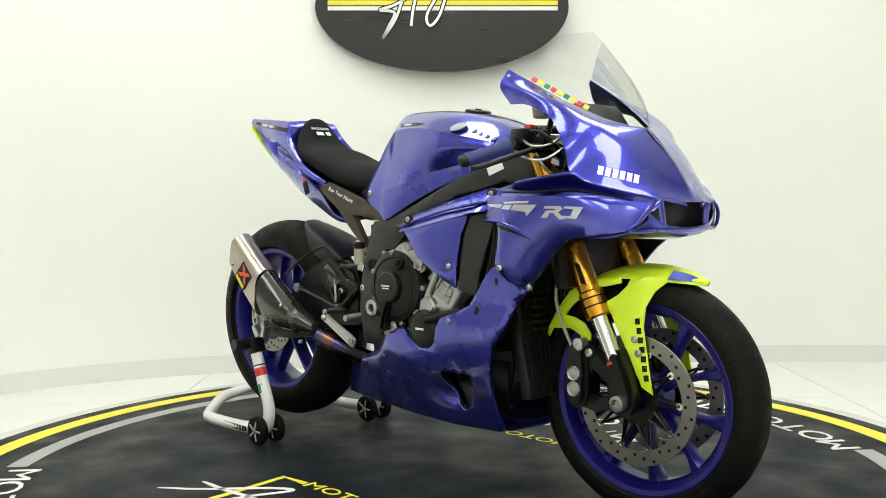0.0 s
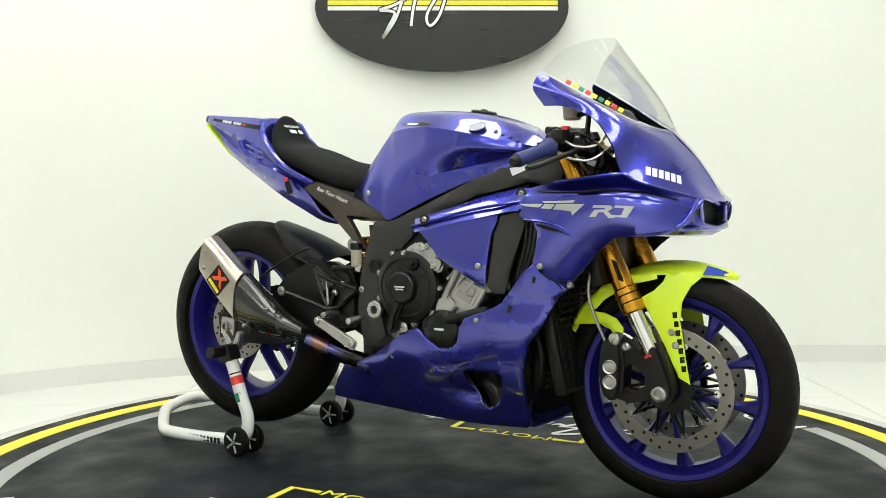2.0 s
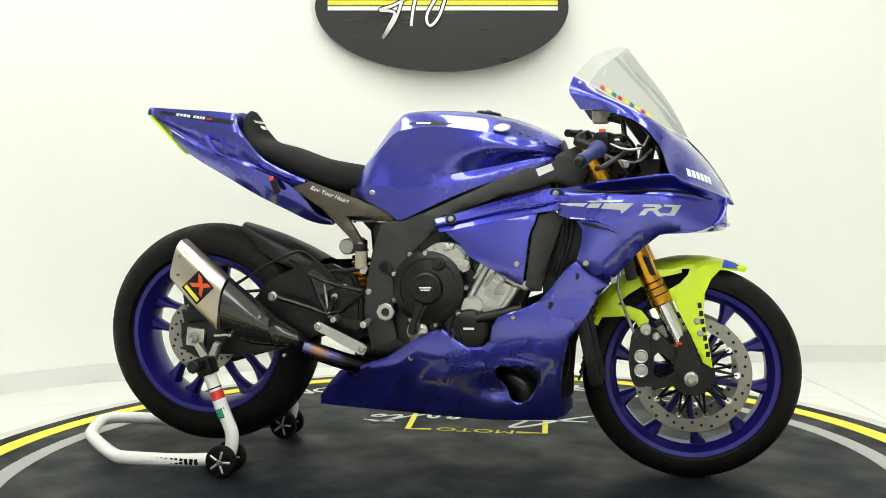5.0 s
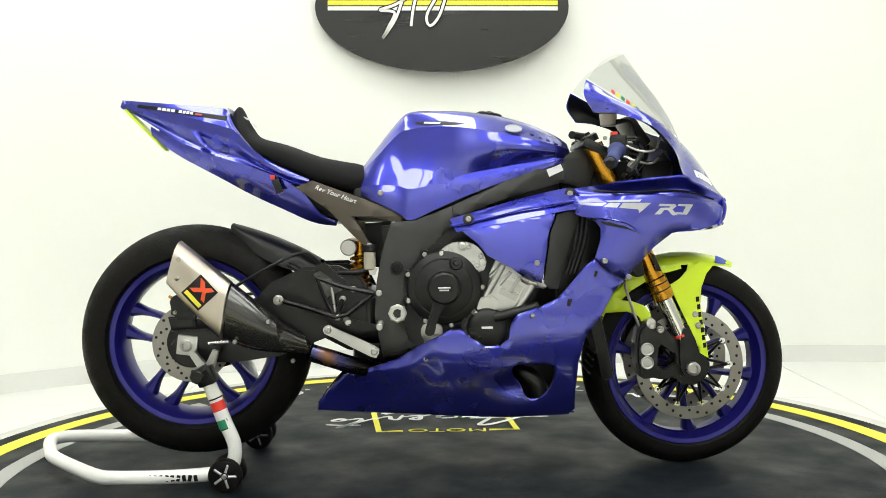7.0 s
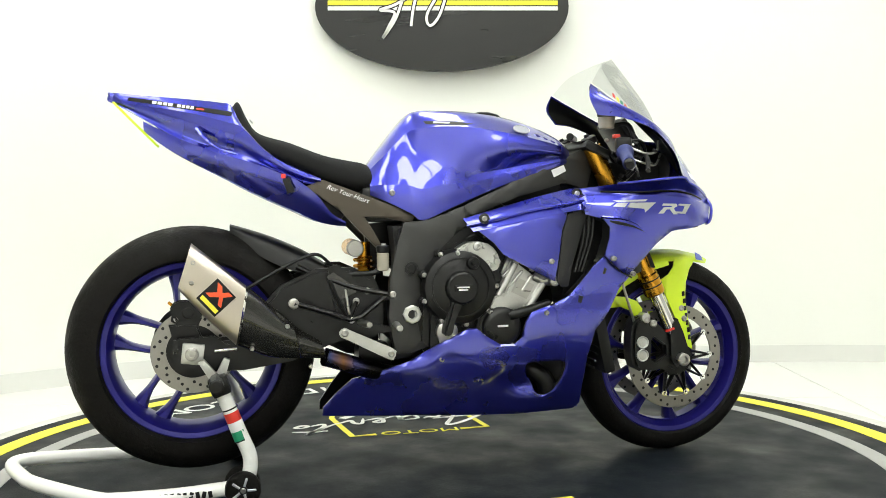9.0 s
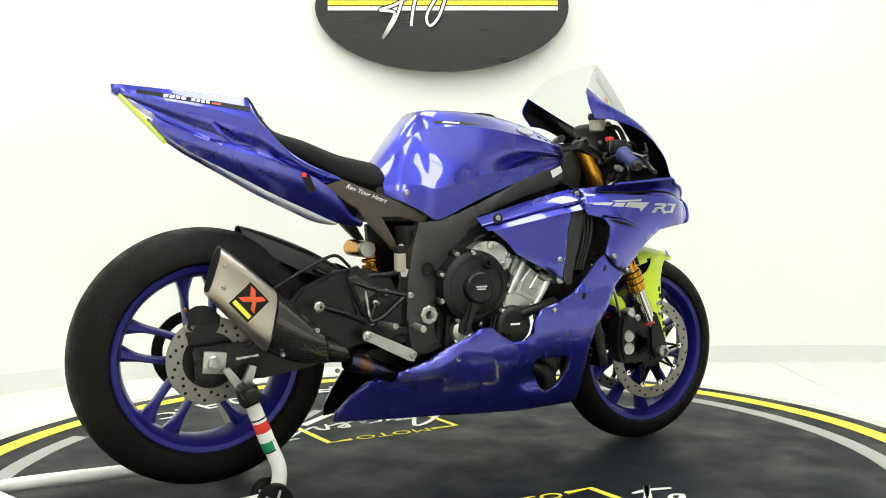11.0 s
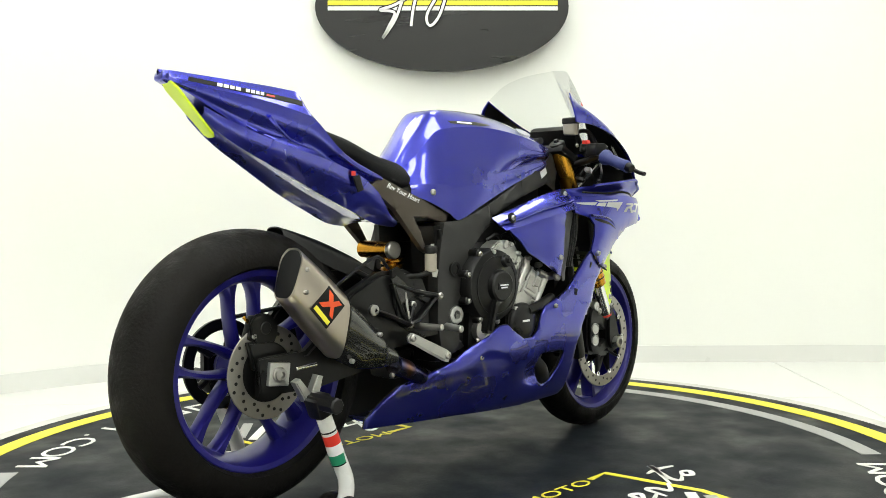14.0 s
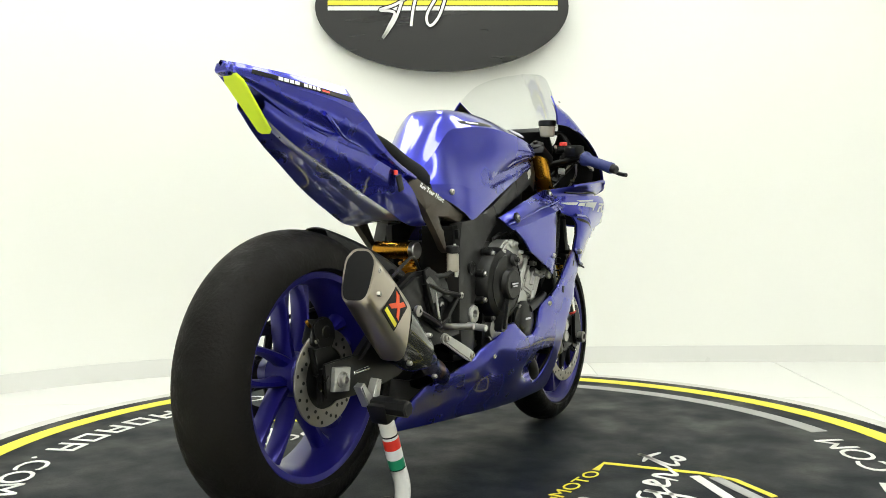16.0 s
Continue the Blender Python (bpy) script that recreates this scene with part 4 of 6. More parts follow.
both("gill_fold", tube([(0.385, -0.238, 0.724), (0.439, -0.243, 0.719), (0.482, -0.241, 0.707), (0.524, -0.229, 0.681)], lambda u: 0.0065 * (1 - u) + 0.002, 8, 5, 0.6), BLUE, bike, "raised fold in the side fairing")
# The groove's shade is painted as a thin black strip below the fold.
decal("gill", side, [[(0.392, 0.717), (0.439, 0.711), (0.480, 0.699), (0.520, 0.679), (0.485, 0.692), (0.431, 0.703)]], INK, bike, label="black strip painted as the shade in the fairing's groove")
decal("seam", side, [[(0.4, 0.618), (0.442, 0.579), (0.482, 0.555), (0.482, 0.55), (0.441, 0.575), (0.398, 0.613)]], INK, bike)
# maker's marks as plain bars
decal("silver_flash", side, [[(0.345, 0.763), (0.430, 0.763), (0.418, 0.754), (0.375, 0.757)], [(0.425, 0.769), (0.522, 0.771), (0.516, 0.7655), (0.437, 0.7645)], [(0.436, 0.762), (0.466, 0.762), (0.456, 0.750), (0.424, 0.752)], [(0.472, 0.7625), (0.547, 0.762), (0.515, 0.735), (0.512, 0.745), (0.462, 0.7495)]], SILVER, bike, label="silver arrow flash")
decal("model_mark", side, [[(0.570, 0.759), (0.611, 0.758), (0.616, 0.752), (0.604, 0.744), (0.619, 0.728), (0.605, 0.728), (0.592, 0.742), (0.581, 0.742), (0.573, 0.731), (0.556, 0.731), (0.572, 0.748), (0.598, 0.749), (0.598, 0.752), (0.566, 0.753)], [(0.622, 0.758), (0.664, 0.756), (0.646, 0.729), (0.610, 0.731), (0.614, 0.736), (0.634, 0.735), (0.642, 0.751), (0.618, 0.753)]], SILVER, bike, label="silver model mark")
ax = Vector((0.052, 0.076, -0.026)).normalized()
az = Vector((0.80, -0.57, 0.15))
az = (az - ax * az.dot(ax)).normalized()
ay = az.cross(ax)
name_pose = Matrix.Translation(Vector((0.714, -0.154, 0.829)) + az * 0.3) @ Matrix((ax, ay, az)).transposed().to_4x4()
for k in range(6):
    x0 = -0.047 + 0.0160 * k
    decal("maker_mark", cowl, [[(x0, -0.011), (x0 + 0.0115, -0.011), (x0 + 0.0125, 0.011), (x0 + 0.001, 0.011)]], DECAL, bike, name_pose, label="white block mark")
decal("tank_stripe", tank, [[(-0.082, 0.994), (0.005, 0.993), (0.056, 0.985), (0.021, 0.981), (-0.077, 0.986)]], INK, bike, label="black tank stripe")
decal("tank_stripe_mark", tank, [[(-0.055, 0.993), (-0.01, 0.99), (-0.014, 0.986), (-0.058, 0.988)]], DECAL, bike, lift=0.0022)
decal("tail_stripe", band, [[(-0.865, 1.053), (-0.600, 1.012), (-0.603, 1.000), (-0.868, 1.044)]], INK, bike, label="black tail stripe")
for x0, x1 in ((-0.806, -0.795), (-0.792, -0.781), (-0.778, -0.768), (-0.765, -0.754), (-0.742, -0.733), (-0.730, -0.722), (-0.719, -0.711), (-0.708, -0.700)):
    za, zb = 1.0485 - 0.155 * (x0 + 0.868), 1.0485 - 0.155 * (x1 + 0.868)
    decal("stripe_mark", band, [[(x0, za - 0.0038), (x1, zb - 0.0038), (x1 + 0.002, zb + 0.0038), (x0 + 0.002, za + 0.0038)]], DECAL, bike, lift=0.0022, label="white block mark")
decal("stripe_mark", band, [[(-0.692, 1.0225), (-0.672, 1.0195), (-0.674, 1.0155), (-0.694, 1.0185)]], RED, bike, lift=0.0022)
bump = Matrix.Translation((-0.556, 0, 0.995)) @ Matrix(((0, -0.65, 0.76), (1, 0, 0), (0, 0.76, 0.65))).to_4x4()
letters("RACE SEATS", 0.014, DECAL, bike, bump @ pose(0, 0.020, 0.004), label="white seat lettering")
for k, w in enumerate((0.030, 0.018)):
    part("seat_mark", block((w, 0.014, 0.002), bump @ pose(-0.014 + 0.036 * k, -0.004, 0.006, 0, 0, 0), 0.0005), DECAL, bike, "white block mark")

decal("small_mark", belly, [[(0.327, 0.507), (0.339, 0.504), (0.333, 0.485), (0.324, 0.488)]], INK, bike)
decal("small_mark", belly, [[(0.4, 0.583), (0.408, 0.579), (0.403, 0.564), (0.396, 0.566)]], INK, bike)
for k in range(3):
    part("windscreen_screw", lathe([(0, 0.0045), (0.003, 0.004), (0.004, 0)], ((0.405, -0.176, 1.078), (0.505, -0.180, 1.012), (0.575, -0.170, 0.978))[k], (0.1, -0.8, 0.5), 10), STEEL, bike)

# ---- engine ----
part("engine_backing", slab([(-0.178, 0.704), (-0.045, 0.715), (0.066, 0.721), (0.224, 0.7), (0.271, 0.557), (0.223, 0.445), (0.127, 0.382), (-0.144, 0.385)], -0.140, -0.02, 0.01), PLASTIC, bike)
part("crankcase", slab([(-0.085, 0.655), (0.002, 0.656), (0.112, 0.623), (0.174, 0.512), (0.181, 0.385), (0.015, 0.322), (-0.08, 0.323), (-0.105, 0.372)], -0.165, 0.165, 0.02), BLACK, bike, "black engine block")
cc = [(-0.005, 0.537)][0]
part("clutch_cover", lathe([(-0.06, 0.104), (0.015, 0.104), (0.028, 0.098), (0.034, 0.086), (0.040, 0.055), (0.042, 0.046), (0.056, 0.043), (0.060, 0.038), (0.060, 0)], (cc[0], -0.168, cc[1]), (0, -1, 0), 56), BLACK, bike, "round matt black clutch cover")
part("cover_plate", block((0.045, 0.003, 0.018), pose(cc[0], -0.2285, cc[1]), 0.001), INK, bike)
for k in range(2):
    part("cover_mark", block((0.034 - 0.008 * k, 0.002, 0.004), pose(cc[0], -0.2305, cc[1] + 0.003 - 0.007 * k), 0.0005), DECAL, bike)
for a in range(0, 360, 40):
    o = (cc[0] + 0.104 * math.cos(radians(a)), -0.188, cc[1] + 0.104 * math.sin(radians(a)))
    bolts([o], bike, 0.0072)
q = [(-0.002, 0.545), (0.01, 0.522), (-0.023, 0.453), (-0.034, 0.412), (-0.058, 0.415), (-0.046, 0.461), (-0.027, 0.522)]
part("cover_rib", slab(q, -0.222, -0.18, 0.008, 3), BLACK, bike)
for a in range(20, 380, 40):
    part("cover_lug", lathe([(-0.02, 0.011), (0.012, 0.011), (0.014, 0.009), (0.014, 0)], (cc[0] + 0.106 * math.cos(radians(a - 20)), -0.172, cc[1] + 0.106 * math.sin(radians(a - 20))), (0, -1, 0), 12), BLACK, bike)
part("cover_ring", lathe([(0.034, 0.082), (0.037, 0.082), (0.0375, 0.078), (0.034, 0.077)], (cc[0], -0.168, cc[1]), (0, -1, 0), 48, True), BLACK, bike)
for (x, z), r in (((-0.012, 0.630), 0.006), ((0.062, 0.648), 0.0065), ((0.095, 0.622), 0.0055), ((0.084, 0.596), 0.006)):
    part("cover_boss", lathe([(-0.02, r * 1.3), (0.004, r * 1.3), (0.005, r), (0.011, r * 0.9), (0.011, r * 0.4), (0.007, r * 0.35), (0.007, 0)], (x, -0.192, z), (0, -1, 0), 14), ALLOY, bike)
for k in range(4):
    u = k / 3
    part("cylinder_rib", rod((0.118 + 0.085 * u, -0.1805, 0.532 - 0.060 * u + 0.03), (0.150 + 0.080 * u, -0.1805, 0.592 - 0.045 * u), 0.0045, None, 8), ALLOY, bike)
for x, z in ((0.118, 0.512), (0.158, 0.603), (0.232, 0.548), (0.188, 0.474), (0.136, 0.462), (0.206, 0.582)):
    part("engine_bolt", lathe([(-0.01, 0.0085), (0.003, 0.0085), (0.003, 0.0055), (0.009, 0.0055), (0.009, 0)], (x, -0.181, z), (0, -1, 0), 12), STEEL, bike)
part("oil_hose", tube([(-0.055, -0.17, 0.385), (-0.025, -0.185, 0.400), (0.010, -0.185, 0.385), (0.05, -0.17, 0.37)], 0.013, 12), STEEL, bike, "steel coolant elbow")
part("lower_cover_plate", slab([(0.045, 0.452), (0.095, 0.478), (0.150, 0.462), (0.172, 0.420), (0.150, 0.385), (0.085, 0.372), (0.050, 0.395)], -0.196, -0.16, 0.006, 2), BLACK, bike)
part("oil_cap", lathe([(-0.02, 0.018), (0.0, 0.018), (0.003, 0.016), (0.003, 0.008), (0.012, 0.007), (0.012, 0)], (0.028, -0.212, 0.604), (0.1, -1, 0.15), 18), PLASTIC, bike, "black oil filler cap")
part("alloy_cover", slab([(-0.026, 0.624), (0.018, 0.658), (0.076, 0.654), (0.107, 0.618), (0.103, 0.583), (0.063, 0.58), (0.036, 0.602), (0.005, 0.608)], -0.192, -0.14, 0.006, 3), ALLOY, bike, "bare aluminium engine cover")
part("cylinder", slab([(0.141, 0.617), (0.242, 0.538), (0.179, 0.45), (0.101, 0.477), (0.107, 0.547)], -0.172, 0.15, 0.008), ALLOY, bike, "bare aluminium cylinder block")
for line in ([(0.157, 0.599), (0.106, 0.508)], [(0.239, 0.544), (0.192, 0.472)]):
    part("cylinder_rib", rod((line[0][0], -0.178, line[0][1]), (line[1][0], -0.178, line[1][1]), 0.010, None, 12, 0.003), ALLOY, bike)
part("cylinder_frame", slab([(0.16, 0.57), (0.23, 0.54), (0.196, 0.482), (0.128, 0.514)], -0.180, -0.165, 0.003), ALLOY, bike)
part("cylinder_window", slab([(0.163, 0.558), (0.211, 0.537), (0.188, 0.497), (0.143, 0.519)], -0.1825, -0.178, 0.002), STEEL, bike)
part("engine_bracket", slab([(0.09, 0.506), (0.127, 0.512), (0.146, 0.487), (0.118, 0.462), (0.087, 0.456)], -0.190, -0.165, 0.004, 2), ALLOY, bike)
part("cover_boss", lathe([(0, 0.014), (0.012, 0.012), (0.014, 0.006), (0.010, 0.005), (0.010, 0)], (0.045, -0.186, 0.648), (0, -1, 0), 16), ALLOY, bike)
part("cover_boss", lathe([(0, 0.011), (0.010, 0.009), (0.012, 0)], (0.100, -0.186, 0.605), (0, -1, 0), 14), ALLOY, bike)
for k in range(5):
    part("wiring_loom", tube([(0.02 + 0.05 * k, -0.143, 0.66 + 0.004 * k), (0.05 + 0.05 * k, -0.155, 0.675), (0.09 + 0.05 * k, -0.143, 0.645)], 0.006, 6), (PLASTIC, BLACK)[k % 2], bike)
part("coolant_pipe", tube([(0.21, -0.175, 0.56), (0.25, -0.18, 0.545), (0.30, -0.17, 0.55)], 0.012, 12), STEEL, bike)
c2 = [(0.11, 0.424)][0]
part("pickup_cover", lathe([(-0.05, 0.056), (0.012, 0.056), (0.02, 0.050), (0.024, 0.036), (0.026, 0.0)], (c2[0], -0.185, c2[1]), (0, -1, 0), 40), BLACK, bike, "black crank end cover")
part("cover_arm", tube([(c2[0] + 0.02, -0.2, c2[1] + 0.03), (c2[0] + 0.08, -0.2, c2[1] + 0.045), (c2[0] + 0.14, -0.19, c2[1] + 0.06)], 0.014, 12), BLACK, bike)
part("cover_mark", block((0.03, 0.002, 0.006), pose(c2[0], -0.2115, c2[1] + 0.005), 0.0005), DECAL, bike)
bolts([(c2[0] + 0.05 * math.cos(a), -0.198, c2[1] + 0.05 * math.sin(a)) for a in (0.6, 2.2, 3.6, 5.2)], bike, 0.008)
part("water_pump", lathe([(-0.04, 0.03), (0.01, 0.03), (0.016, 0.022), (0.016, 0)], (-0.04, -0.175, 0.415), (0, -1, 0), 24), STEEL, bike, "steel pump housing")
part("oil_sump", block((0.30, 0.2, 0.14), pose(0.08, 0, 0.29), 0.03), BLACK, bike)
part("header_pipe", tube([(0.30, -0.06, 0.45), (0.34, -0.06, 0.34), (0.28, -0.06, 0.24), (0.0, -0.05, 0.22), (-0.2, -0.08, 0.25)], 0.026, 14), BLACK, bike)
rad_thing = part("radiator", block((0.035, 0.33, 0.34), pose(0.41, 0, 0.44, 0, -12, 0), 0.01), PLASTIC, bike, "black radiator behind the front wheel")
for k in range(16):
    part("radiator_fin", block((0.006, 0.31, 0.005), pose(0.430 + 0.0045 * (8 - k) * -0.9, 0, 0.29 + 0.0195 * k, 0, -12, 0), 0.001), BLACK, rad_thing)
for k in range(21):
    part("radiator_fin", block((0.005, 0.003, 0.31), pose(0.429, -0.15 + 0.015 * k, 0.44, 0, -12, 0), 0.0006), BLACK, rad_thing)
part("airbox", block((0.40, 0.2, 0.14), pose(0.12, 0, 0.80, 0, 12, 0), 0.03), PLASTIC, bike)
part("head_block", block((0.18, 0.24, 0.16), pose(0.16, 0, 0.66, 0, 30, 0), 0.02), BLACK, bike)

# ---- swingarm, shock, rearsets ----
both("swingarm", slab([(-0.754, 0.408), (-0.623, 0.422), (-0.551, 0.48), (-0.486, 0.551), (-0.391, 0.594), (-0.297, 0.596), (-0.234, 0.567), (-0.21, 0.516), (-0.211, 0.422), (-0.237, 0.403), (-0.332, 0.397), (-0.459, 0.348), (-0.585, 0.33), (-0.756, 0.332)], -0.150, -0.112, 0.010), BLACK, bike, "matt black swingarm")
part("swingarm_bridge", block((0.13, 0.25, 0.11), pose(-0.26, 0, 0.47), 0.03), BLACK, bike)
part("axle_block", block((0.056, 0.020, 0.054), pose(RX + 0.002, -0.158, RZ, 0, 7, 0), 0.003), ALLOY, bike, "bare aluminium axle block")
part("axle_nut", lathe([(-0.004, 0.018), (0.003, 0.018), (0.005, 0.0145), (0.013, 0.0145), (0.014, 0.011), (0.014, 0.008), (0.004, 0.007), (0.004, 0)], (RX, -0.168, RZ), (0, -1, 0), 18), STEEL, bike, "steel rear axle nut")
part("chain_adjuster", rod((-0.66, -0.155, 0.386), (-0.60, -0.155, 0.39), 0.005), CHROME, bike)
part("rear_caliper", block((0.075, 0.036, 0.060), pose(-0.728, -0.104, 0.478, 0, 20, 0), 0.012, 3), BLACK, bike, "black rear brake caliper")
part("caliper_bracket", slab([(-0.775, 0.457), (-0.704, 0.457), (-0.681, 0.393), (-0.729, 0.377), (-0.76, 0.394)], -0.13, -0.11, 0.004), BLACK, bike)
part("rear_caliper_half", slab([(-0.770, 0.500), (-0.748, 0.520), (-0.712, 0.516), (-0.690, 0.488), (-0.700, 0.452), (-0.752, 0.450)], -0.128, -0.118, 0.004, 2), BLACK, bike)
part("axle_plate", slab([(-0.765, 0.422), (-0.655, 0.428), (-0.62, 0.400), (-0.62, 0.368), (-0.66, 0.340), (-0.760, 0.342)], -0.156, -0.148, 0.003), BLACK, bike)
part("caliper_bolt", rod((-0.755, -0.121, 0.47), (-0.755, -0.128, 0.47), 0.007), STEEL, bike)
part("caliper_piston", rod((-0.725, -0.120, 0.486), (-0.725, -0.130, 0.486), 0.016, None, 18, 0.003), BLACK, bike)
part("bleed_nipple", rod((-0.76, -0.11, 0.50), (-0.775, -0.11, 0.515), 0.004), GOLD, bike)
hug = [[(x, k * w, z - d) for k, d in ((-1, drop), (-0.8, 0.25 * drop), (0, 0), (0.8, 0.25 * drop), (1, drop))]
       for x, z, w, drop in ((-0.612, 0.714, 0.040, 0.018), (-0.57, 0.702, 0.070, 0.045), (-0.50, 0.678, 0.095, 0.066), (-0.42, 0.642, 0.105, 0.060), (-0.36, 0.606, 0.105, 0.036))]
part("rear_hugger", patch(hug, 4, 5, 0.004, False, (-0.3, 0, -0.7)), PLASTIC, bike, "black rear hugger")
both("hugger_arm", tube([(-0.44, -0.108, 0.60), (-0.40, -0.115, 0.58), (-0.36, -0.125, 0.56)], 0.012, 10, 4, 0.6), PLASTIC, bike)
part("brake_line", tube([(-0.585, -0.15, 0.540), (-0.50, -0.15, 0.588), (-0.43, -0.145, 0.622), (-0.385, -0.14, 0.632), (-0.345, -0.13, 0.60)], 0.0044, 8), PLASTIC, bike, "black braided brake line")
part("chain", tube([(RX, 0.089, RZ + 0.108), (-0.40, 0.089, 0.512), (-0.16, 0.089, 0.50)], 0.009, 6, 3, 0.6), BLACK, bike, "dark drive chain")
part("chain", tube([(RX, 0.089, RZ - 0.108), (-0.45, 0.089, 0.350), (-0.16, 0.089, 0.43)], 0.009, 6, 3, 0.6), GOLD, bike, "gold drive chain run")
part("shock_spring", tube([(-0.245 + 0.026 * math.cos(k * 0.785), -0.03 + 0.026 * math.sin(k * 0.785), 0.50 + 0.0021 * k) for k in range(56)], 0.0055, 8, 1), GOLD, bike, "yellow shock spring")
part("shock_body", rod((-0.245, -0.03, 0.46), (-0.245, -0.03, 0.66), 0.018), GOLD, bike, "gold shock absorber")
part("shock_reservoir", rod((-0.275, 0.06, 0.643), (-0.275, -0.062, 0.643), 0.0235, None, 24, 0.003), GOLD, bike, "gold shock reservoir")
part("reservoir_cap", rod((-0.275, -0.058, 0.643), (-0.275, -0.078, 0.643), 0.0235, None, 24, 0.003), STEEL, bike, "steel reservoir cap")
part("brake_reservoir", rod((-0.210, -0.150, 0.585), (-0.210, -0.150, 0.635), 0.0165, None, 18, 0.003), SMOKE_PLASTIC, bike, "small cloudy brake fluid pot")
part("reservoir_lid", rod((-0.210, -0.150, 0.634), (-0.210, -0.150, 0.654), 0.0185, None, 18, 0.003), PLASTIC, bike)
part("reservoir_bracket", slab([(-0.215, 0.659), (-0.203, 0.659), (-0.201, 0.597), (-0.188, 0.589), (-0.195, 0.569), (-0.21, 0.572), (-0.216, 0.613)], -0.158, -0.154, 0.001), ALLOY, bike)
part("reservoir_hose", tube([(-0.215, -0.15, 0.585), (-0.25, -0.15, 0.578), (-0.30, -0.148, 0.575), (-0.315, -0.148, 0.545)], 0.0075, 10), PLASTIC, bike)
part("rearset_plate", slab([(-0.36, 0.598), (-0.334, 0.606), (-0.261, 0.542), (-0.193, 0.521), (-0.19, 0.506), (-0.234, 0.503), (-0.277, 0.527), (-0.312, 0.519), (-0.303, 0.475), (-0.278, 0.453), (-0.194, 0.433), (-0.191, 0.418), (-0.235, 0.415), (-0.297, 0.438), (-0.331, 0.457), (-0.351, 0.52)], -0.158, -0.148, 0.002), BLACK, bike, "black machined rearset plate")
part("rearset_brace", tube([(-0.20, -0.155, 0.52), (-0.27, -0.16, 0.465), (-0.305, -0.16, 0.455)], 0.0125, 8, 1, 0.6), BLACK, bike)
part("rearset_brace", tube([(-0.305, -0.16, 0.455), (-0.37, -0.175, 0.480), (-0.455, -0.195, 0.508)], 0.015, 8, 3, 0.5), BLACK, bike, "black exhaust hanger arm")
bolts([(-0.455, -0.203, 0.508)], bike, 0.014)
bolts([(-0.185, -0.160, 0.520), (-0.18, -0.160, 0.442), (-0.255, -0.160, 0.532), (-0.285, -0.160, 0.505), (-0.30, -0.165, 0.455)], bike, 0.0095)
part("foot_peg", rod((-0.275, -0.160, 0.448), (-0.262, -0.245, 0.450), 0.0095, 0.0085, 14), STEEL, bike, "knurled steel foot peg")
part("brake_pedal", slab([(-0.336, 0.428), (-0.322, 0.438), (-0.300, 0.428), (-0.196, 0.380), (-0.184, 0.366), (-0.190, 0.352), (-0.206, 0.350), (-0.310, 0.404), (-0.332, 0.414)], -0.200, -0.186, 0.004, 2), ALLOY, bike, "bare aluminium brake pedal")
bolts([(-0.197, -0.200, 0.365), (-0.322, -0.200, 0.425)], bike, 0.010)
part("pedal_tip", rod((-0.180, -0.175, 0.440), (-0.180, -0.235, 0.436), 0.0095, None, 14, 0.002), ALLOY, bike, "knurled pedal toe piece")
part("rearset_brace", tube([(-0.285, -0.156, 0.505), (-0.305, -0.158, 0.455)], 0.0125, 8, 1, 0.6), BLACK, bike)
part("rearset_brace", tube([(-0.355, -0.154, 0.565), (-0.285, -0.158, 0.540), (-0.20, -0.158, 0.522)], 0.0125, 8, 3, 0.6), BLACK, bike)
part("rearset_brace", tube([(-0.355, -0.154, 0.565), (-0.33, -0.156, 0.50), (-0.305, -0.158, 0.455)], 0.0125, 8, 3, 0.6), BLACK, bike)
part("pushrod", rod((-0.305, -0.165, 0.47), (-0.315, -0.160, 0.54), 0.0045), STEEL, bike)
part("heel_guard", slab([(-0.365, 0.575), (-0.345, 0.585), (-0.29, 0.545), (-0.285, 0.53), (-0.33, 0.51)], -0.164, -0.160, 0.001), CARBON, bike, "small carbon heel guard")
part("linkage", block((0.10, 0.10, 0.08), pose(-0.22, 0, 0.33), 0.02), BLACK, bike)
part("lower_frame", block((0.10, 0.26, 0.05), pose(-0.13, 0, 0.36), 0.012), BLACK, bike)

# ---- exhaust ----
def oval(top, bottom, y, hw, n=28, power=2.5, slant=0.0, foot=0.7):
    top, bottom = np.array(top), np.array(bottom)
    ring = []
    for k in range(n):
        a = 2 * math.pi * k / n
        s, c = math.sin(a), math.cos(a)
        u = 0.5 + 0.5 * abs(s) ** (2 / power) * (1 if s > 0 else -1)
        w = hw * (foot + (1 - foot) * min(1, u * 1.6)) * (1 if u < 0.8 else 1 - (u - 0.8) * 1.4)
        g = abs(c) ** (2 / power) * (1 if c > 0 else -1)
        p = bottom + (top - bottom) * u
        ring.append((p[0] + slant * g, y + g * w, p[1]))
    return ring


EX = [(t, b, y, w) for (t, b), (y, w) in zip(
    zip([(-0.709, 0.672), (-0.64, 0.615), (-0.576, 0.56), (-0.571, 0.557), (-0.507, 0.502), (-0.459, 0.459), (-0.44, 0.44), (-0.385, 0.406)], [(-0.744, 0.557), (-0.682, 0.488), (-0.605, 0.411), (-0.6, 0.408), (-0.523, 0.374), (-0.441, 0.364), (-0.429, 0.364), (-0.369, 0.357)]),
    ((-0.226, 0.043), (-0.226, 0.045), (-0.222, 0.046), (-0.222, 0.047), (-0.212, 0.047), (-0.200, 0.044), (-0.195, 0.034), (-0.180, 0.026)))]
can = bmesh.new()
outer = [oval(*e, power=3.8, foot=0.9) for e in EX[:3]]
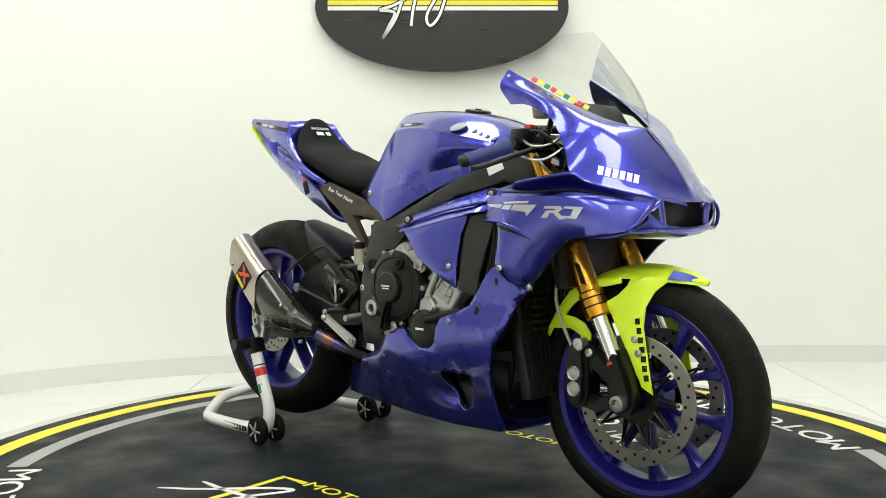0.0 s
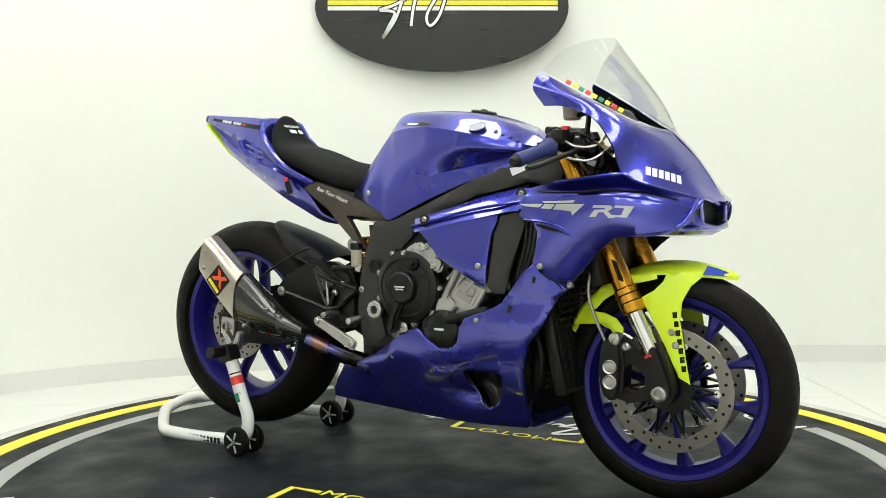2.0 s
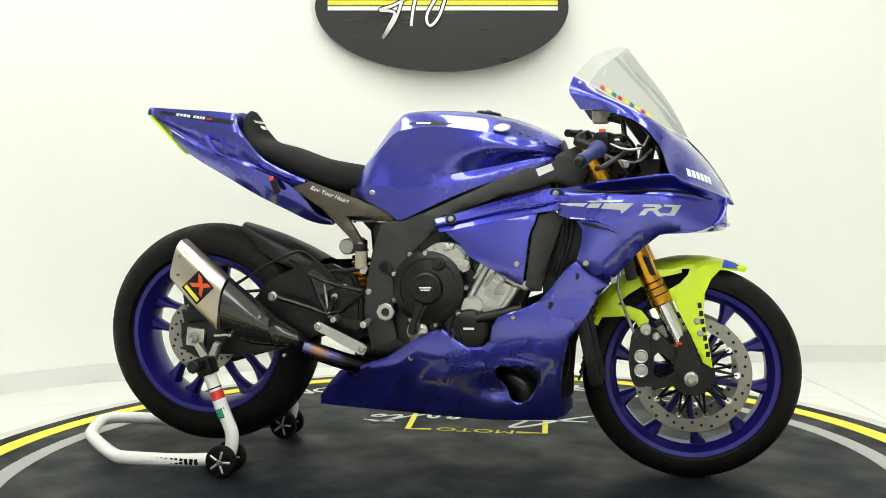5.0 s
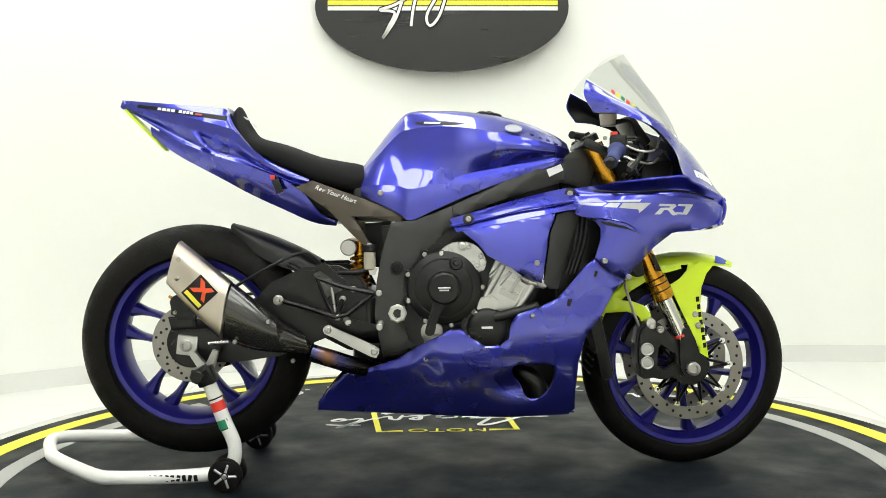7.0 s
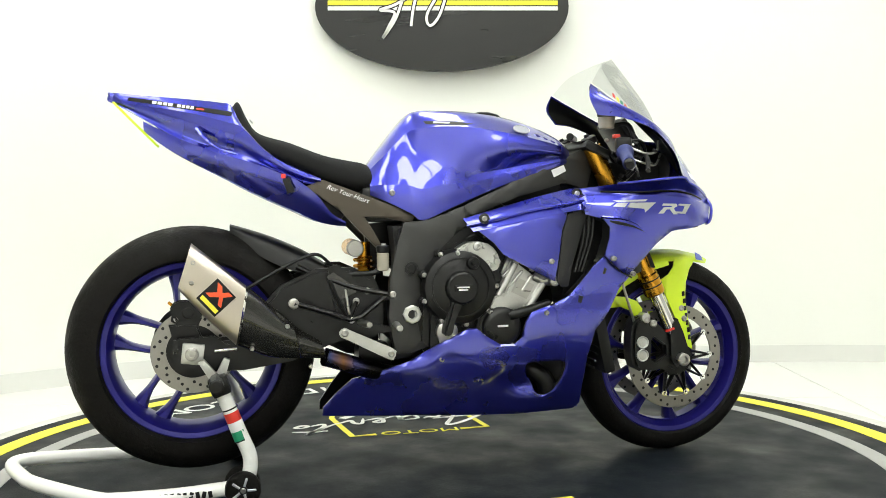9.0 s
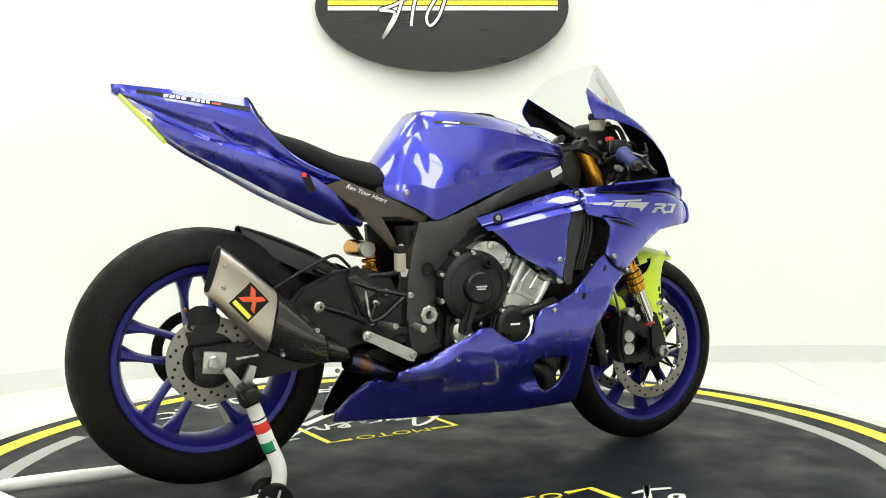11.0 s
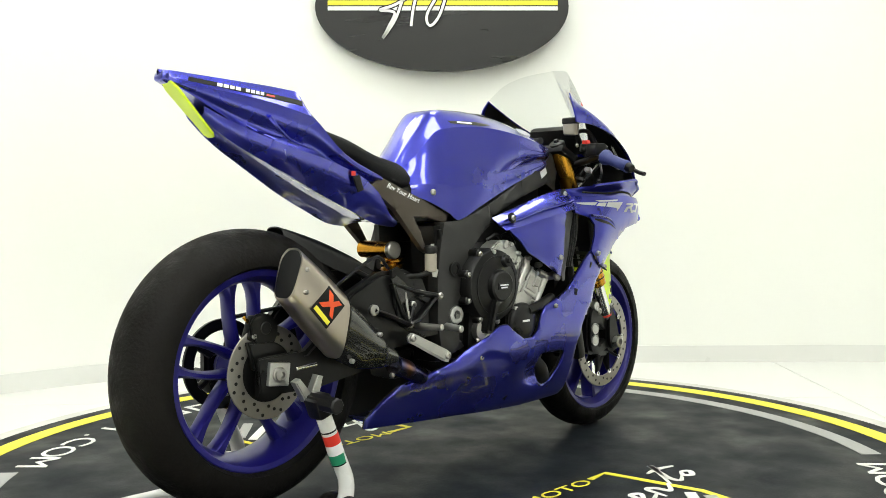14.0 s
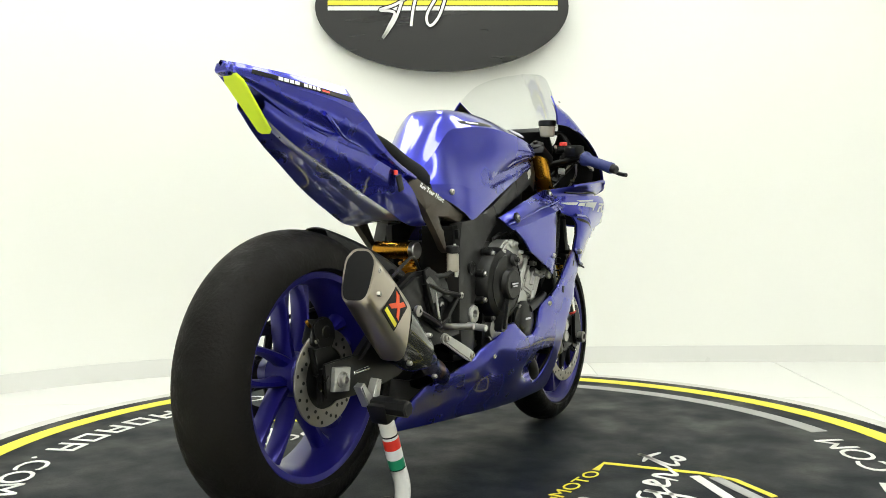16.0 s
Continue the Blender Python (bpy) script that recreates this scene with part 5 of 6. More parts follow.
inn = [oval((t[0], t[1] - 0.005), (b[0], b[1] + 0.005), y, w - 0.005, power=3.8, foot=0.9) for t, b, y, w in EX[:2]]
deep = [[tuple(np.array(p) * 0.5 + np.array(inn[1]).mean(0) * 0.5) for p in inn[1]]]
skin(can, [*curve_through(outer[::-1], 4), inn[0]], cap=False)
part("silencer", can, TITAN, bike, "brushed titanium silencer with open slanted end", angle=50)
part("silencer_core", (lambda b: (skin(b, [inn[0], inn[1], deep[0]]), b)[1])(bmesh.new()), INK, bike)
part("silencer_shield", (lambda b: (skin(b, curve_through([oval(*e) for e in EX[3:6]], 4)), b)[1])(bmesh.new()), CARBON, bike, "gloss carbon silencer front")
part("silencer_cone", (lambda b: (skin(b, curve_through([oval(*e) for e in EX[5:8]], 3)), b)[1])(bmesh.new()), CARBON, bike)
PIPE = material("heat_blued_titanium", (0.10, 0.075, 0.07), 0.28, 1.0, 0, 0.3, 9, 0.03, 200, 0.1)
nt = PIPE.node_tree
co, sep, rng, ramp = (nt.nodes.new("ShaderNode" + k) for k in ("TexCoord", "SeparateXYZ", "MapRange", "ValToRGB"))
rng.inputs["From Min"].default_value, rng.inputs["From Max"].default_value = -0.385, -0.20
nt.links.new(co.outputs["Object"], sep.inputs[0])
nt.links.new(sep.outputs["X"], rng.inputs["Value"])
nt.links.new(rng.outputs[0], ramp.inputs[0])
for pos, col in ((0.12, (0.07, 0.09, 0.24)), (0.32, (0.30, 0.15, 0.07)), (0.50, (0.08, 0.08, 0.22)), (0.72, (0.03, 0.028, 0.026))):
    e = ramp.color_ramp.elements.new(pos)
    e.color = (*col, 1)
ramp.color_ramp.elements[0].color = (0.12, 0.10, 0.09, 1)
ramp.color_ramp.elements[-1].color = (0.02, 0.02, 0.02, 1)
nt.links.new(ramp.outputs[0], nt.nodes["Principled BSDF"].inputs["Base Color"])
part("link_pipe", tube([(-0.375, -0.182, 0.362), (-0.32, -0.165, 0.342), (-0.26, -0.14, 0.318), (-0.18, -0.09, 0.29)], 0.0245, 18), PIPE, bike, "heat-blued exhaust link pipe")
bolts([(-0.565, -0.250, 0.402), (-0.705, -0.266, 0.625), (-0.71, -0.27, 0.575), (-0.475, -0.247, 0.455), (-0.415, -0.222, 0.345)], bike, 0.006)
bx, bz = -0.651, 0.537
face = pose(bx, -0.2695, bz, 0, 48, 0)
part("exhaust_badge", block((0.066, 0.003, 0.072), face, 0.001), INK, bike, "square black and orange exhaust badge")
part("badge_field", slab([(-0.027, -0.010), (-0.012, -0.010), (0.004, 0.006), (0.016, -0.010), (0.028, -0.010), (0.012, 0.012), (0.026, 0.031), (0.012, 0.031), (0.002, 0.019), (-0.010, 0.030), (-0.026, 0.030), (-0.008, 0.011)], -0.0028, 0, 0.0004).copy(), ORANGE, bike, "plain orange-red shape").data.transform(face)
part("badge_bar", block((0.056, 0.002, 0.011), face @ pose(0, -0.0016, -0.024), 0.0006), YELLOW, bike, "plain yellow bar")

# ---- front end ----
for s in (-1, 1):
    fy = WY + s * 0.100
    leg = part("fork_tube", rod((0.415, fy, 0.925), (0.602, fy, 0.520), 0.0265, 0.0265, 28), GOLD, bike, "gold anodised fork tube")
    part("fork_collar", rod((0.588, fy, 0.551), (0.616, fy, 0.490), 0.0305, 0.0300, 28, 0.004), GOLD, leg)
    for u in (0.25, 0.55):
        p = Vector((0.588, fy, 0.551)).lerp(Vector((0.616, fy, 0.490)), u)
        part("collar_groove", rod(p, p + Vector((0.0016, 0, -0.0035)), 0.0312, None, 28, 0.0004), BLACK, leg)
    part("fork_stanchion", rod((0.610, fy, 0.503), (0.668, fy, 0.376), 0.0215, None, 24), CHROME, leg, "polished fork stanchion")
    part("fork_ring", rod((0.661, fy, 0.391), (0.664, fy, 0.384), 0.0225, None, 24, 0.0005), RED, leg)
    part("fork_foot", slab([(0.650, 0.405), (0.682, 0.415), (0.716, 0.330), (0.722, 0.296), (0.705, 0.266), (0.676, 0.262), (0.655, 0.280), (0.646, 0.320)], fy - 0.022, fy + 0.022, 0.010, 2), BLACK, leg, "black fork foot")
    part("caliper_mount", slab([(0.548, 0.424), (0.572, 0.432), (0.600, 0.422), (0.640, 0.382), (0.668, 0.372), (0.672, 0.330), (0.640, 0.338), (0.606, 0.362), (0.590, 0.345), (0.592, 0.300), (0.612, 0.288), (0.660, 0.318), (0.684, 0.296), (0.664, 0.274), (0.606, 0.262), (0.566, 0.270)], fy - 0.012, fy + 0.012, 0.004), BLACK, leg, "black caliper bracket with two arms")
    cal = part("front_caliper", slab([(0.535, 0.405), (0.560, 0.425), (0.590, 0.412), (0.592, 0.30), (0.570, 0.268), (0.540, 0.275), (0.528, 0.33)], fy - 0.028, fy + 0.040 if s < 0 else fy + 0.028, 0.010, 2), BLACK, bike, "black radial brake caliper")
    for cz_ in (0.352, 0.314):
        part("caliper_piston", lathe([(-0.004, 0.0185), (0.004, 0.0185), (0.005, 0.0165), (0.003, 0.013), (0.004, 0.006), (0.004, 0)], (0.561, fy + s * 0.028, cz_), (0, s, 0), 20), ALLOY, cal, "bright caliper piston cap")
    bolts([(0.575, fy + s * 0.026, 0.418), (0.60, fy + s * 0.02, 0.405)], cal, 0.011, (0, s, 0))
    part("fender_stay_bolt", rod((0.572, fy, 0.425), (0.572, fy + s * 0.03, 0.425), 0.014, None, 16), ALLOY, cal)
    part("axle_end", lathe([(-0.01, 0.019), (0.01, 0.019), (0.012, 0.015), (0.012, 0.011), (0.0, 0.010), (0.0, 0)], (FX, fy + s * 0.028, FZ), (0, s, 0), 20), STEEL, leg, "steel front axle end")
    part("axle_slider", rod((FX, fy + s * 0.02, FZ), (FX, fy + s * (0.022 if s < 0 else 0.05), FZ), 0.017, None, 18, 0.004), PLASTIC, leg)
    part("brake_hose", tube([(0.545, fy + s * 0.01, 0.405), (0.520, fy + s * 0.02, 0.47), (0.50, fy + s * 0.02, 0.54), (0.505, fy, 0.62)], 0.0042, 8), STEEL, cal, "braided steel brake hose")
part("fork_badge", slab([(0.566, 0.624), (0.580, 0.618), (0.600, 0.570), (0.586, 0.572)], -0.1345, -0.128, 0.002), INK, bike, "black rectangular fork badge")
part("lower_triple_clamp", block((0.09, 0.27, 0.04), pose(0.500, WY, 0.735, 0, 25, 0), 0.014), BLACK, bike, "black lower fork clamp")
part("upper_triple_clamp", block((0.085, 0.27, 0.028), pose(0.422, WY, 0.915, 0, 25, 0), 0.012), BLACK, bike, "black upper fork clamp")
for s in (-1, 1):
    part("fork_cap", lathe([(0, 0.024), (0.018, 0.024), (0.022, 0.018), (0.022, 0.008), (0.030, 0.007), (0.030, 0)], (0.410, WY + s * 0.1, 0.932), (-0.42, 0, 0.9), 20), BLACK, bike)

# Two added black plates that darken see-through gaps at the frame and swingarm.
part("inner_frame_plate", sheet_panel([(-0.236, 0.708), (-0.16, 0.714), (-0.142, 0.567), (-0.228, 0.585)], lambda x, z: 0.03, 0.02, 0.03), PLASTIC, bike, "added black plate filling a gap inside the frame")
part("linkage_plate", sheet_panel([(-0.391, 0.389), (-0.317, 0.405), (-0.197, 0.41), (-0.198, 0.319), (-0.292, 0.337)], lambda x, z: 0.03, 0.02, 0.03), PLASTIC, bike, "added black plate filling a gap below the swingarm")

# mudguard over the front wheel
crown = []
for a, taper, drop in ((152, 1, 0.036), (140, 1, 0.032), (125, 1, 0.028), (110, 1, 0.026), (96, 1, 0.026), (84, 0.93, 0.026), (76, 0.76, 0.022), (68, 0.46, 0.016), (62, 0.05, 0.008)):
    r = 0.317 if a > 70 else 0.320
    crown.append([(FX + (r + dr) * math.cos(radians(a)), WY + y * taper, FZ + (r + dr) * math.sin(radians(a))) for y, dr in ((-0.074, -drop), (-0.068, -0.6 * drop), (-0.045, -0.15 * drop), (0, 0.004), (0.045, -0.15 * drop), (0.068, -0.6 * drop), (0.074, -drop))])
guard = part("mudguard", patch(crown, 4, 4, 0.003, False, (0, 0, -1)), NEON, bike, "fluorescent yellow front mudguard")
fs = Sheet([(0.45, -0.078, 0.45), (0.56, -0.096, 0.52), (0.66, -0.097, 0.54), (0.755, -0.083, 0.32), (0.69, -0.094, 0.45), (0.735, -0.083, 0.45), (0.80, -0.045, 0.57), (0.60, -0.094, 0.45), (0.745, -0.076, 0.52), (0.72, -0.090, 0.36)])
blade = both("mudguard_blade", sheet_panel([(0.630, 0.527), (0.662, 0.546), (0.682, 0.568), (0.690, 0.590), (0.725, 0.592), (0.768, 0.580), (0.744, 0.556), (0.727, 0.519), (0.723, 0.471), (0.736, 0.39), (0.748, 0.316), (0.722, 0.332), (0.691, 0.404), (0.65, 0.488)], fs, 0.004, 0.02, 0.003, 0.004), NEON, guard, "yellow mudguard blade beside the disc")
both("mudguard_strut", sheet_panel([(0.436, 0.447), (0.473, 0.5), (0.516, 0.546), (0.577, 0.578), (0.665, 0.587), (0.667, 0.574), (0.601, 0.558), (0.561, 0.536), (0.526, 0.514), (0.497, 0.485), (0.529, 0.482), (0.561, 0.47), (0.58, 0.446), (0.577, 0.417), (0.561, 0.411), (0.545, 0.44), (0.513, 0.453), (0.473, 0.45)], fs, 0.004, 0.02, 0.003, 0.003), NEON, guard)
part("guard_flash", patch([[(0.829, -0.012, 0.578), (0.830, -0.004, 0.583)], [(0.800, -0.040, 0.582), (0.803, -0.026, 0.598)], [(0.772, -0.060, 0.586), (0.778, -0.044, 0.607)]], 3, 3, 0.002, False), BLUEDECAL, guard, "blue flash at the mudguard tip")
top, foot = [(0.712, 0.487), (0.734, 0.355)]
for k in range(7):
    x, z = top[0] + (foot[0] - top[0]) * k / 6, top[1] + (foot[1] - top[1]) * k / 6
    decal("block_mark", blade, [[(x - 0.0035, z - 0.0078), (x + 0.0065, z - 0.0070), (x + 0.0055, z + 0.0072), (x - 0.0045, z + 0.0064)]], INK, guard, label="black block mark")
bolts([(0.706, -0.090, 0.444), (0.715, -0.090, 0.412)], guard, 0.009)

# handlebars
for s in (-1, 1):
    def bar(p):
        return (p[0], p[1] * -s, p[2])
    grip = part("grip", lathe([(0, 0.010), (0, 0.0165), (0.004, 0.018), (0.03, 0.0165), (0.09, 0.0165), (0.100, 0.019), (0.112, 0.024), (0.118, 0.024), (0.118, 0.01)], bar((0.421, -0.346, 0.866)), Vector(bar((0.46, -0.226, 0.905))) - Vector(bar((0.421, -0.346, 0.866))), 24), GRIPBLUE, bike, "blue rubber grip")
    part("bar_end", rod(bar((0.4255, -0.332, 0.8705)), bar((0.416, -0.362, 0.861)), 0.0165, 0.013, 18, 0.003), PLASTIC, grip)
    part("clip_on", rod(bar((0.46, -0.226, 0.905)), bar((0.50, -0.105, 0.885)), 0.011), BLACK, bike)
    part("switch_box", block((0.045, 0.05, 0.04), Matrix.Translation(bar((0.468, -0.198, 0.925))) @ pose(0, 0, 0, 0, 0, 18 * s), 0.01), PLASTIC, bike)
    part("brake_lever", tube([bar(p) for p in ((0.50, -0.18, 0.905), (0.525, -0.215, 0.895), (0.505, -0.28, 0.875), (0.475, -0.345, 0.852), (0.462, -0.375, 0.846))], 0.0065, 10), BLACK, bike, "black lever")
    part("lever_perch", block((0.05, 0.04, 0.03), Matrix.Translation(bar((0.50, -0.17, 0.908))), 0.008), BLACK, bike)
part("kill_switch", block((0.018, 0.02, 0.012), pose(0.462, -0.165, 0.950), 0.003), RED, bike, "red kill switch")
part("fluid_pot", rod((0.455, -0.115, 0.975), (0.455, -0.115, 1.010), 0.022, 0.025, 20, 0.003), SMOKE_PLASTIC, bike, "cloudy brake fluid reservoir")
part("fluid_pot_lid", rod((0.455, -0.115, 1.009), (0.455, -0.115, 1.028), 0.0275, None, 20, 0.003), PLASTIC, bike)
part("fluid_hose", tube([(0.47, -0.12, 0.985), (0.51, -0.14, 0.985), (0.52, -0.17, 0.93)], 0.007, 8), PLASTIC, bike)
part("dash", block((0.03, 0.17, 0.10), pose(0.545, 0, 0.965, 0, -35, 0), 0.012), PLASTIC, bike, "black instrument display")
part("dash_stay", tube([(0.58, 0, 0.93), (0.56, 0, 0.85), (0.52, 0, 0.80)], 0.02, 8), PLASTIC, bike)
part("steering_damper", rod((0.36, -0.07, 0.955), (0.42, 0.05, 0.955), 0.011), BLACK, bike)
for k in range(5):
    y = -0.12 + 0.035 * k
    part("cable", tube([(0.49, y - 0.06, 0.91), (0.545, y - 0.03, 0.90 - 0.012 * k), (0.53, y, 0.84), (0.47, y + 0.02, 0.80)], 0.0045, 6), PLASTIC, bike)
part("master_cylinder", rod((0.475, -0.135, 0.935), (0.525, -0.185, 0.925), 0.013, None, 14), BLACK, bike, "black brake master cylinder")
part("clamp_bolt", rod((0.44, -0.145, 0.94), (0.44, -0.152, 0.94), 0.006), STEEL, bike)
for k in range(6):
    part("cable", tube([(0.455 + 0.01 * k, -0.19 + 0.012 * k, 0.93 - 0.006 * k), (0.52 + 0.006 * k, -0.20 + 0.02 * k, 0.935 - 0.014 * k), (0.548, -0.16 + 0.02 * k, 0.885 - 0.01 * k), (0.50, -0.11, 0.82 - 0.006 * k), (0.45, -0.08, 0.79)], 0.0042, 6), (PLASTIC, STEEL, PLASTIC, BLACK, PLASTIC, BLACK)[k], bike)
for k in range(3):
    part("connector", block((0.022, 0.02, 0.014), pose(0.53 - 0.012 * k, -0.155 + 0.02 * k, 0.895 - 0.03 * k, 10 * k, 25, 15 * k), 0.003), (PLASTIC, DECAL, PLASTIC)[k], bike)
for pts in (((0.465, -0.205, 0.925), (0.520, -0.225, 0.900), (0.565, -0.205, 0.905), (0.585, -0.175, 0.940)), ((0.455, -0.215, 0.895), (0.510, -0.240, 0.872), (0.555, -0.220, 0.868), (0.590, -0.180, 0.900)), ((0.500, -0.190, 0.885), (0.520, -0.180, 0.850), (0.540, -0.150, 0.815), (0.545, -0.120, 0.790))):
    part("cable", tube(pts, 0.0034, 6), STEEL, bike, "pale grey control cable")
for x, y, z in ((0.505, -0.205, 0.903), (0.560, -0.205, 0.906), (0.535, -0.228, 0.870), (0.530, -0.165, 0.832)):
    part("cable_clip", block((0.014, 0.012, 0.010), pose(x, y, z, 20, 15, 30), 0.002), PLASTIC, bike)
part("head_stock", rod((0.36, 0, 0.90), (0.46, 0, 0.72), 0.045, None, 20), FRAME, bike)

# fixings
bolts([(-0.179, -0.131, 0.796)], bike, 0.0085)
for x, y, z in ((0.062, -0.2035, 0.723), (0.340, -0.1735, 0.789)):
    part("washer", lathe([(-0.004, 0.015), (0.0012, 0.015), (0.002, 0.013), (0.002, 0.006)], (x, y, z), (0, -1, 0.25), 20), INK, bike)
bolts([(0.062, -0.2045, 0.723), (0.340, -0.174, 0.789), (0.244, -0.231, 0.604), (0.424, -0.236, 0.608), (0.493, -0.209, 0.562), (-0.057, -0.190, 0.342)], bike, 0.008)
bolts([(0.262, -0.205, 0.546)], bike, 0.013)
q = [(0.232, 0.462)][0]
bolts([(q[0], -0.222, q[1])], bike, 0.007)

# the bike stands a little askew to the table's own axes, its front wheel turned a touch to the left
bpy.context.view_layer.update()
turned = {o for w in (rear, front) for o in (w, *w.children_recursive)}
for o in bike.children_recursive:
    if o not in turned and o.type == "MESH":
        for v in o.data.vertices:
            v.co.y += 0.03 * v.co.x * min(2.0, max(0.0, 1 + v.co.y / 0.2))
rear.matrix_basis = Matrix.Translation((0, -0.028, 0)) @ Matrix.Translation((RX, 0, 0)) @ pose(0, 0, 0, 0, 0, 1.7) @ Matrix.Translation((-RX, 0, 0))
front.matrix_basis = Matrix.Translation((0, 0.012, 0)) @ Matrix.Translation((FX, 0, 0)) @ pose(0, 0, 0, 0, 0, 4.0) @ Matrix.Translation((-FX, 0, 0))

# ---- paddock stand ----
stand = thing("paddock_stand", "white tubular paddock stand holding up the rear wheel", "paddock stand")
part("frame_tube", tube([(-0.60, -0.235, 0.045), (-0.75, -0.240, 0.036), (-0.90, -0.243, 0.036), (-0.955, -0.225, 0.037), (-1.06, -0.135, 0.042), (-1.135, -0.06, 0.046), (-1.165, -0.01, 0.048), (-1.215, 0.11, 0.048), (-1.21, 0.165, 0.047), (-1.165, 0.20, 0.044), (-1.05, 0.225, 0.038), (-0.90, 0.228, 0.036), (-0.75, 0.228, 0.036), (-0.60, 0.225, 0.045)], 0.019, 16, 6), WHITE, stand, "white steel tube")
for s, y in ((-1, -0.232), (1, 0.222)):
    part("upright", tube([(-0.645, y, 0.300), (-0.60, y, 0.185), (-0.575, y, 0.12), (-0.580, y, 0.07), (-0.60, y, 0.045)], 0.019, 16, 5), WHITE, stand, "white steel upright")
    part("support_pad", rod((-0.655, y - s * 0.03, 0.318), (-0.655, y + s * 0.075, 0.318), 0.019, None, 8, 0.004), PLASTIC, stand, "black rubber pad")
    part("pad_clamp", block((0.05, 0.05, 0.05), pose(-0.648, y, 0.308, 0, -20, 0), 0.01), PLASTIC, stand)
    part("spool_fork", slab([(-0.70, 0.365), (-0.685, 0.372), (-0.655, 0.335), (-0.635, 0.375), (-0.62, 0.37), (-0.635, 0.318), (-0.67, 0.315)], y + s * -0.02, y + s * -0.045, 0.003), ALLOY, stand, "bare metal spool fork")
    for dy in (-0.030, 0.034):
        cyy = y + dy
        w = part("castor", lathe([(-0.014, 0.012), (-0.014, 0.036), (-0.011, 0.043), (-0.006, 0.0455), (0.006, 0.0455), (0.011, 0.043), (0.014, 0.036), (0.014, 0.012)], (-0.595, cyy, 0.0455), (0, 1, 0), 32, True), RUBBER, stand, "black castor wheel")
        part("castor_hub", lathe([(-0.012, 0), (-0.012, 0.010), (-0.009, 0.011), (-0.009, 0.030), (-0.012, 0.034), (0.012, 0.034), (0.009, 0.030), (0.009, 0.011), (0.012, 0.010), (0.012, 0)], (-0.595, cyy, 0.0455), (0, 1, 0), 28), PLASTIC, w)
        for k in range(5):
            a = 2 * math.pi * k / 5
            part("castor_spoke", rod((-0.595 + 0.010 * math.cos(a), cyy - 0.012, 0.0455 + 0.010 * math.sin(a)), (-0.595 + 0.033 * math.cos(a), cyy - 0.012, 0.0455 + 0.033 * math.sin(a)), 0.0042, None, 6), SILVER, w)
    part("castor_axle", rod((-0.595, y - 0.048, 0.0455), (-0.595, y + 0.052, 0.0455), 0.007), STEEL, stand)
for k, mt in enumerate((INK, RED, DECAL, GREEN, INK)):
    u = (0.0, 0.12, 0.40, 0.68, 0.95)[k]
    h = (0.004, 0.026, 0.026, 0.026, 0.004)[k]
    p = Vector((-0.625 + 0.031 * u, -0.232, 0.250 - 0.085 * u))
    d = Vector((0.031, 0, -0.085)).normalized()
    part("tube_sticker", rod(p, p + d * h, 0.0196, None, 16, 0.0002), mt, stand, "striped tube sticker")
for k in range(9):
    part("maker_mark", block((0.010, 0.003, 0.017), pose(-0.80 + 0.0155 * k, -0.2565, 0.037, 0, 12 if k % 2 else -8, 0), 0.0008), INK, stand, "black block mark")


# ---- prints on the turntable ----
def floor_logo(spin):
    """The printed badge: a yellow frame, a white brush signature and two slanted bands."""
    m = pose(0, 0, 0, 0, 0, spin)
    kw = dict(z=0.0012, thick=0.0015, place=m)
    ribbon([(-0.14, -0.412), (-0.235, -0.416), (-0.212, -0.62), (-0.205, -0.76), (-0.13, -0.90)], 0.020, YELLOW, table, name="frame_line", smooth=1, label="yellow printed frame line", **kw)
    ribbon([(0.15, -0.404), (0.230, -0.396), (0.268, -0.68), (0.250, -0.77), (0.150, -0.90)], 0.020, YELLOW, table, name="frame_line", smooth=1, label="yellow printed frame line", **kw)
    letters("MOTO", 0.062, YELLOW, table, m @ pose(0, -0.412, 0.0008), depth=0.0006, stretch=1.45, label="yellow printed lettering")
    ribbon([(0.232, -0.665), (0.06, -0.82)], 0.030, WHITEPRINT, table, name="band", **kw)
    ribbon([(0.246, -0.715), (0.11, -0.87)], 0.034, GREYPRINT, table, name="band", **kw)
    brush = lambda w: (lambda s: w * (0.55 + 0.75 * math.sin(math.pi * min(1, max(0, s))) ** 0.7))
    kw["z"] = 0.0022
    script = ([(-0.40, -0.715), (-0.30, -0.64), (-0.17, -0.505), (-0.11, -0.480), (-0.15, -0.58), (-0.19, -0.70)],
              [(-0.36, -0.600), (-0.24, -0.600), (-0.08, -0.580)],
              [(-0.13, -0.66), (-0.10, -0.60), (-0.07, -0.61), (-0.05, -0.59)],
              [(0.02, -0.585), (-0.03, -0.60), (-0.02, -0.65), (0.03, -0.62), (0.03, -0.60), (0.03, -0.72), (-0.03, -0.79), (-0.06, -0.74), (0.04, -0.66), (0.09, -0.62)],
              [(0.09, -0.62), (0.13, -0.58), (0.10, -0.57), (0.10, -0.63), (0.16, -0.61)],
              [(0.16, -0.64), (0.175, -0.57), (0.20, -0.58), (0.21, -0.62), (0.26, -0.58)],
              [(0.26, -0.59), (0.33, -0.51), (0.375, -0.45), (0.31, -0.55), (0.31, -0.59), (0.35, -0.57)],
              [(0.30, -0.49), (0.36, -0.485), (0.42, -0.50)],
              [(0.385, -0.545), (0.36, -0.57), (0.38, -0.585), (0.405, -0.56), (0.385, -0.545)])
    for s in script:
        ribbon(s, brush(0.013), WHITEPRINT, table, name="signature_stroke", label="white printed brush stroke", **kw)


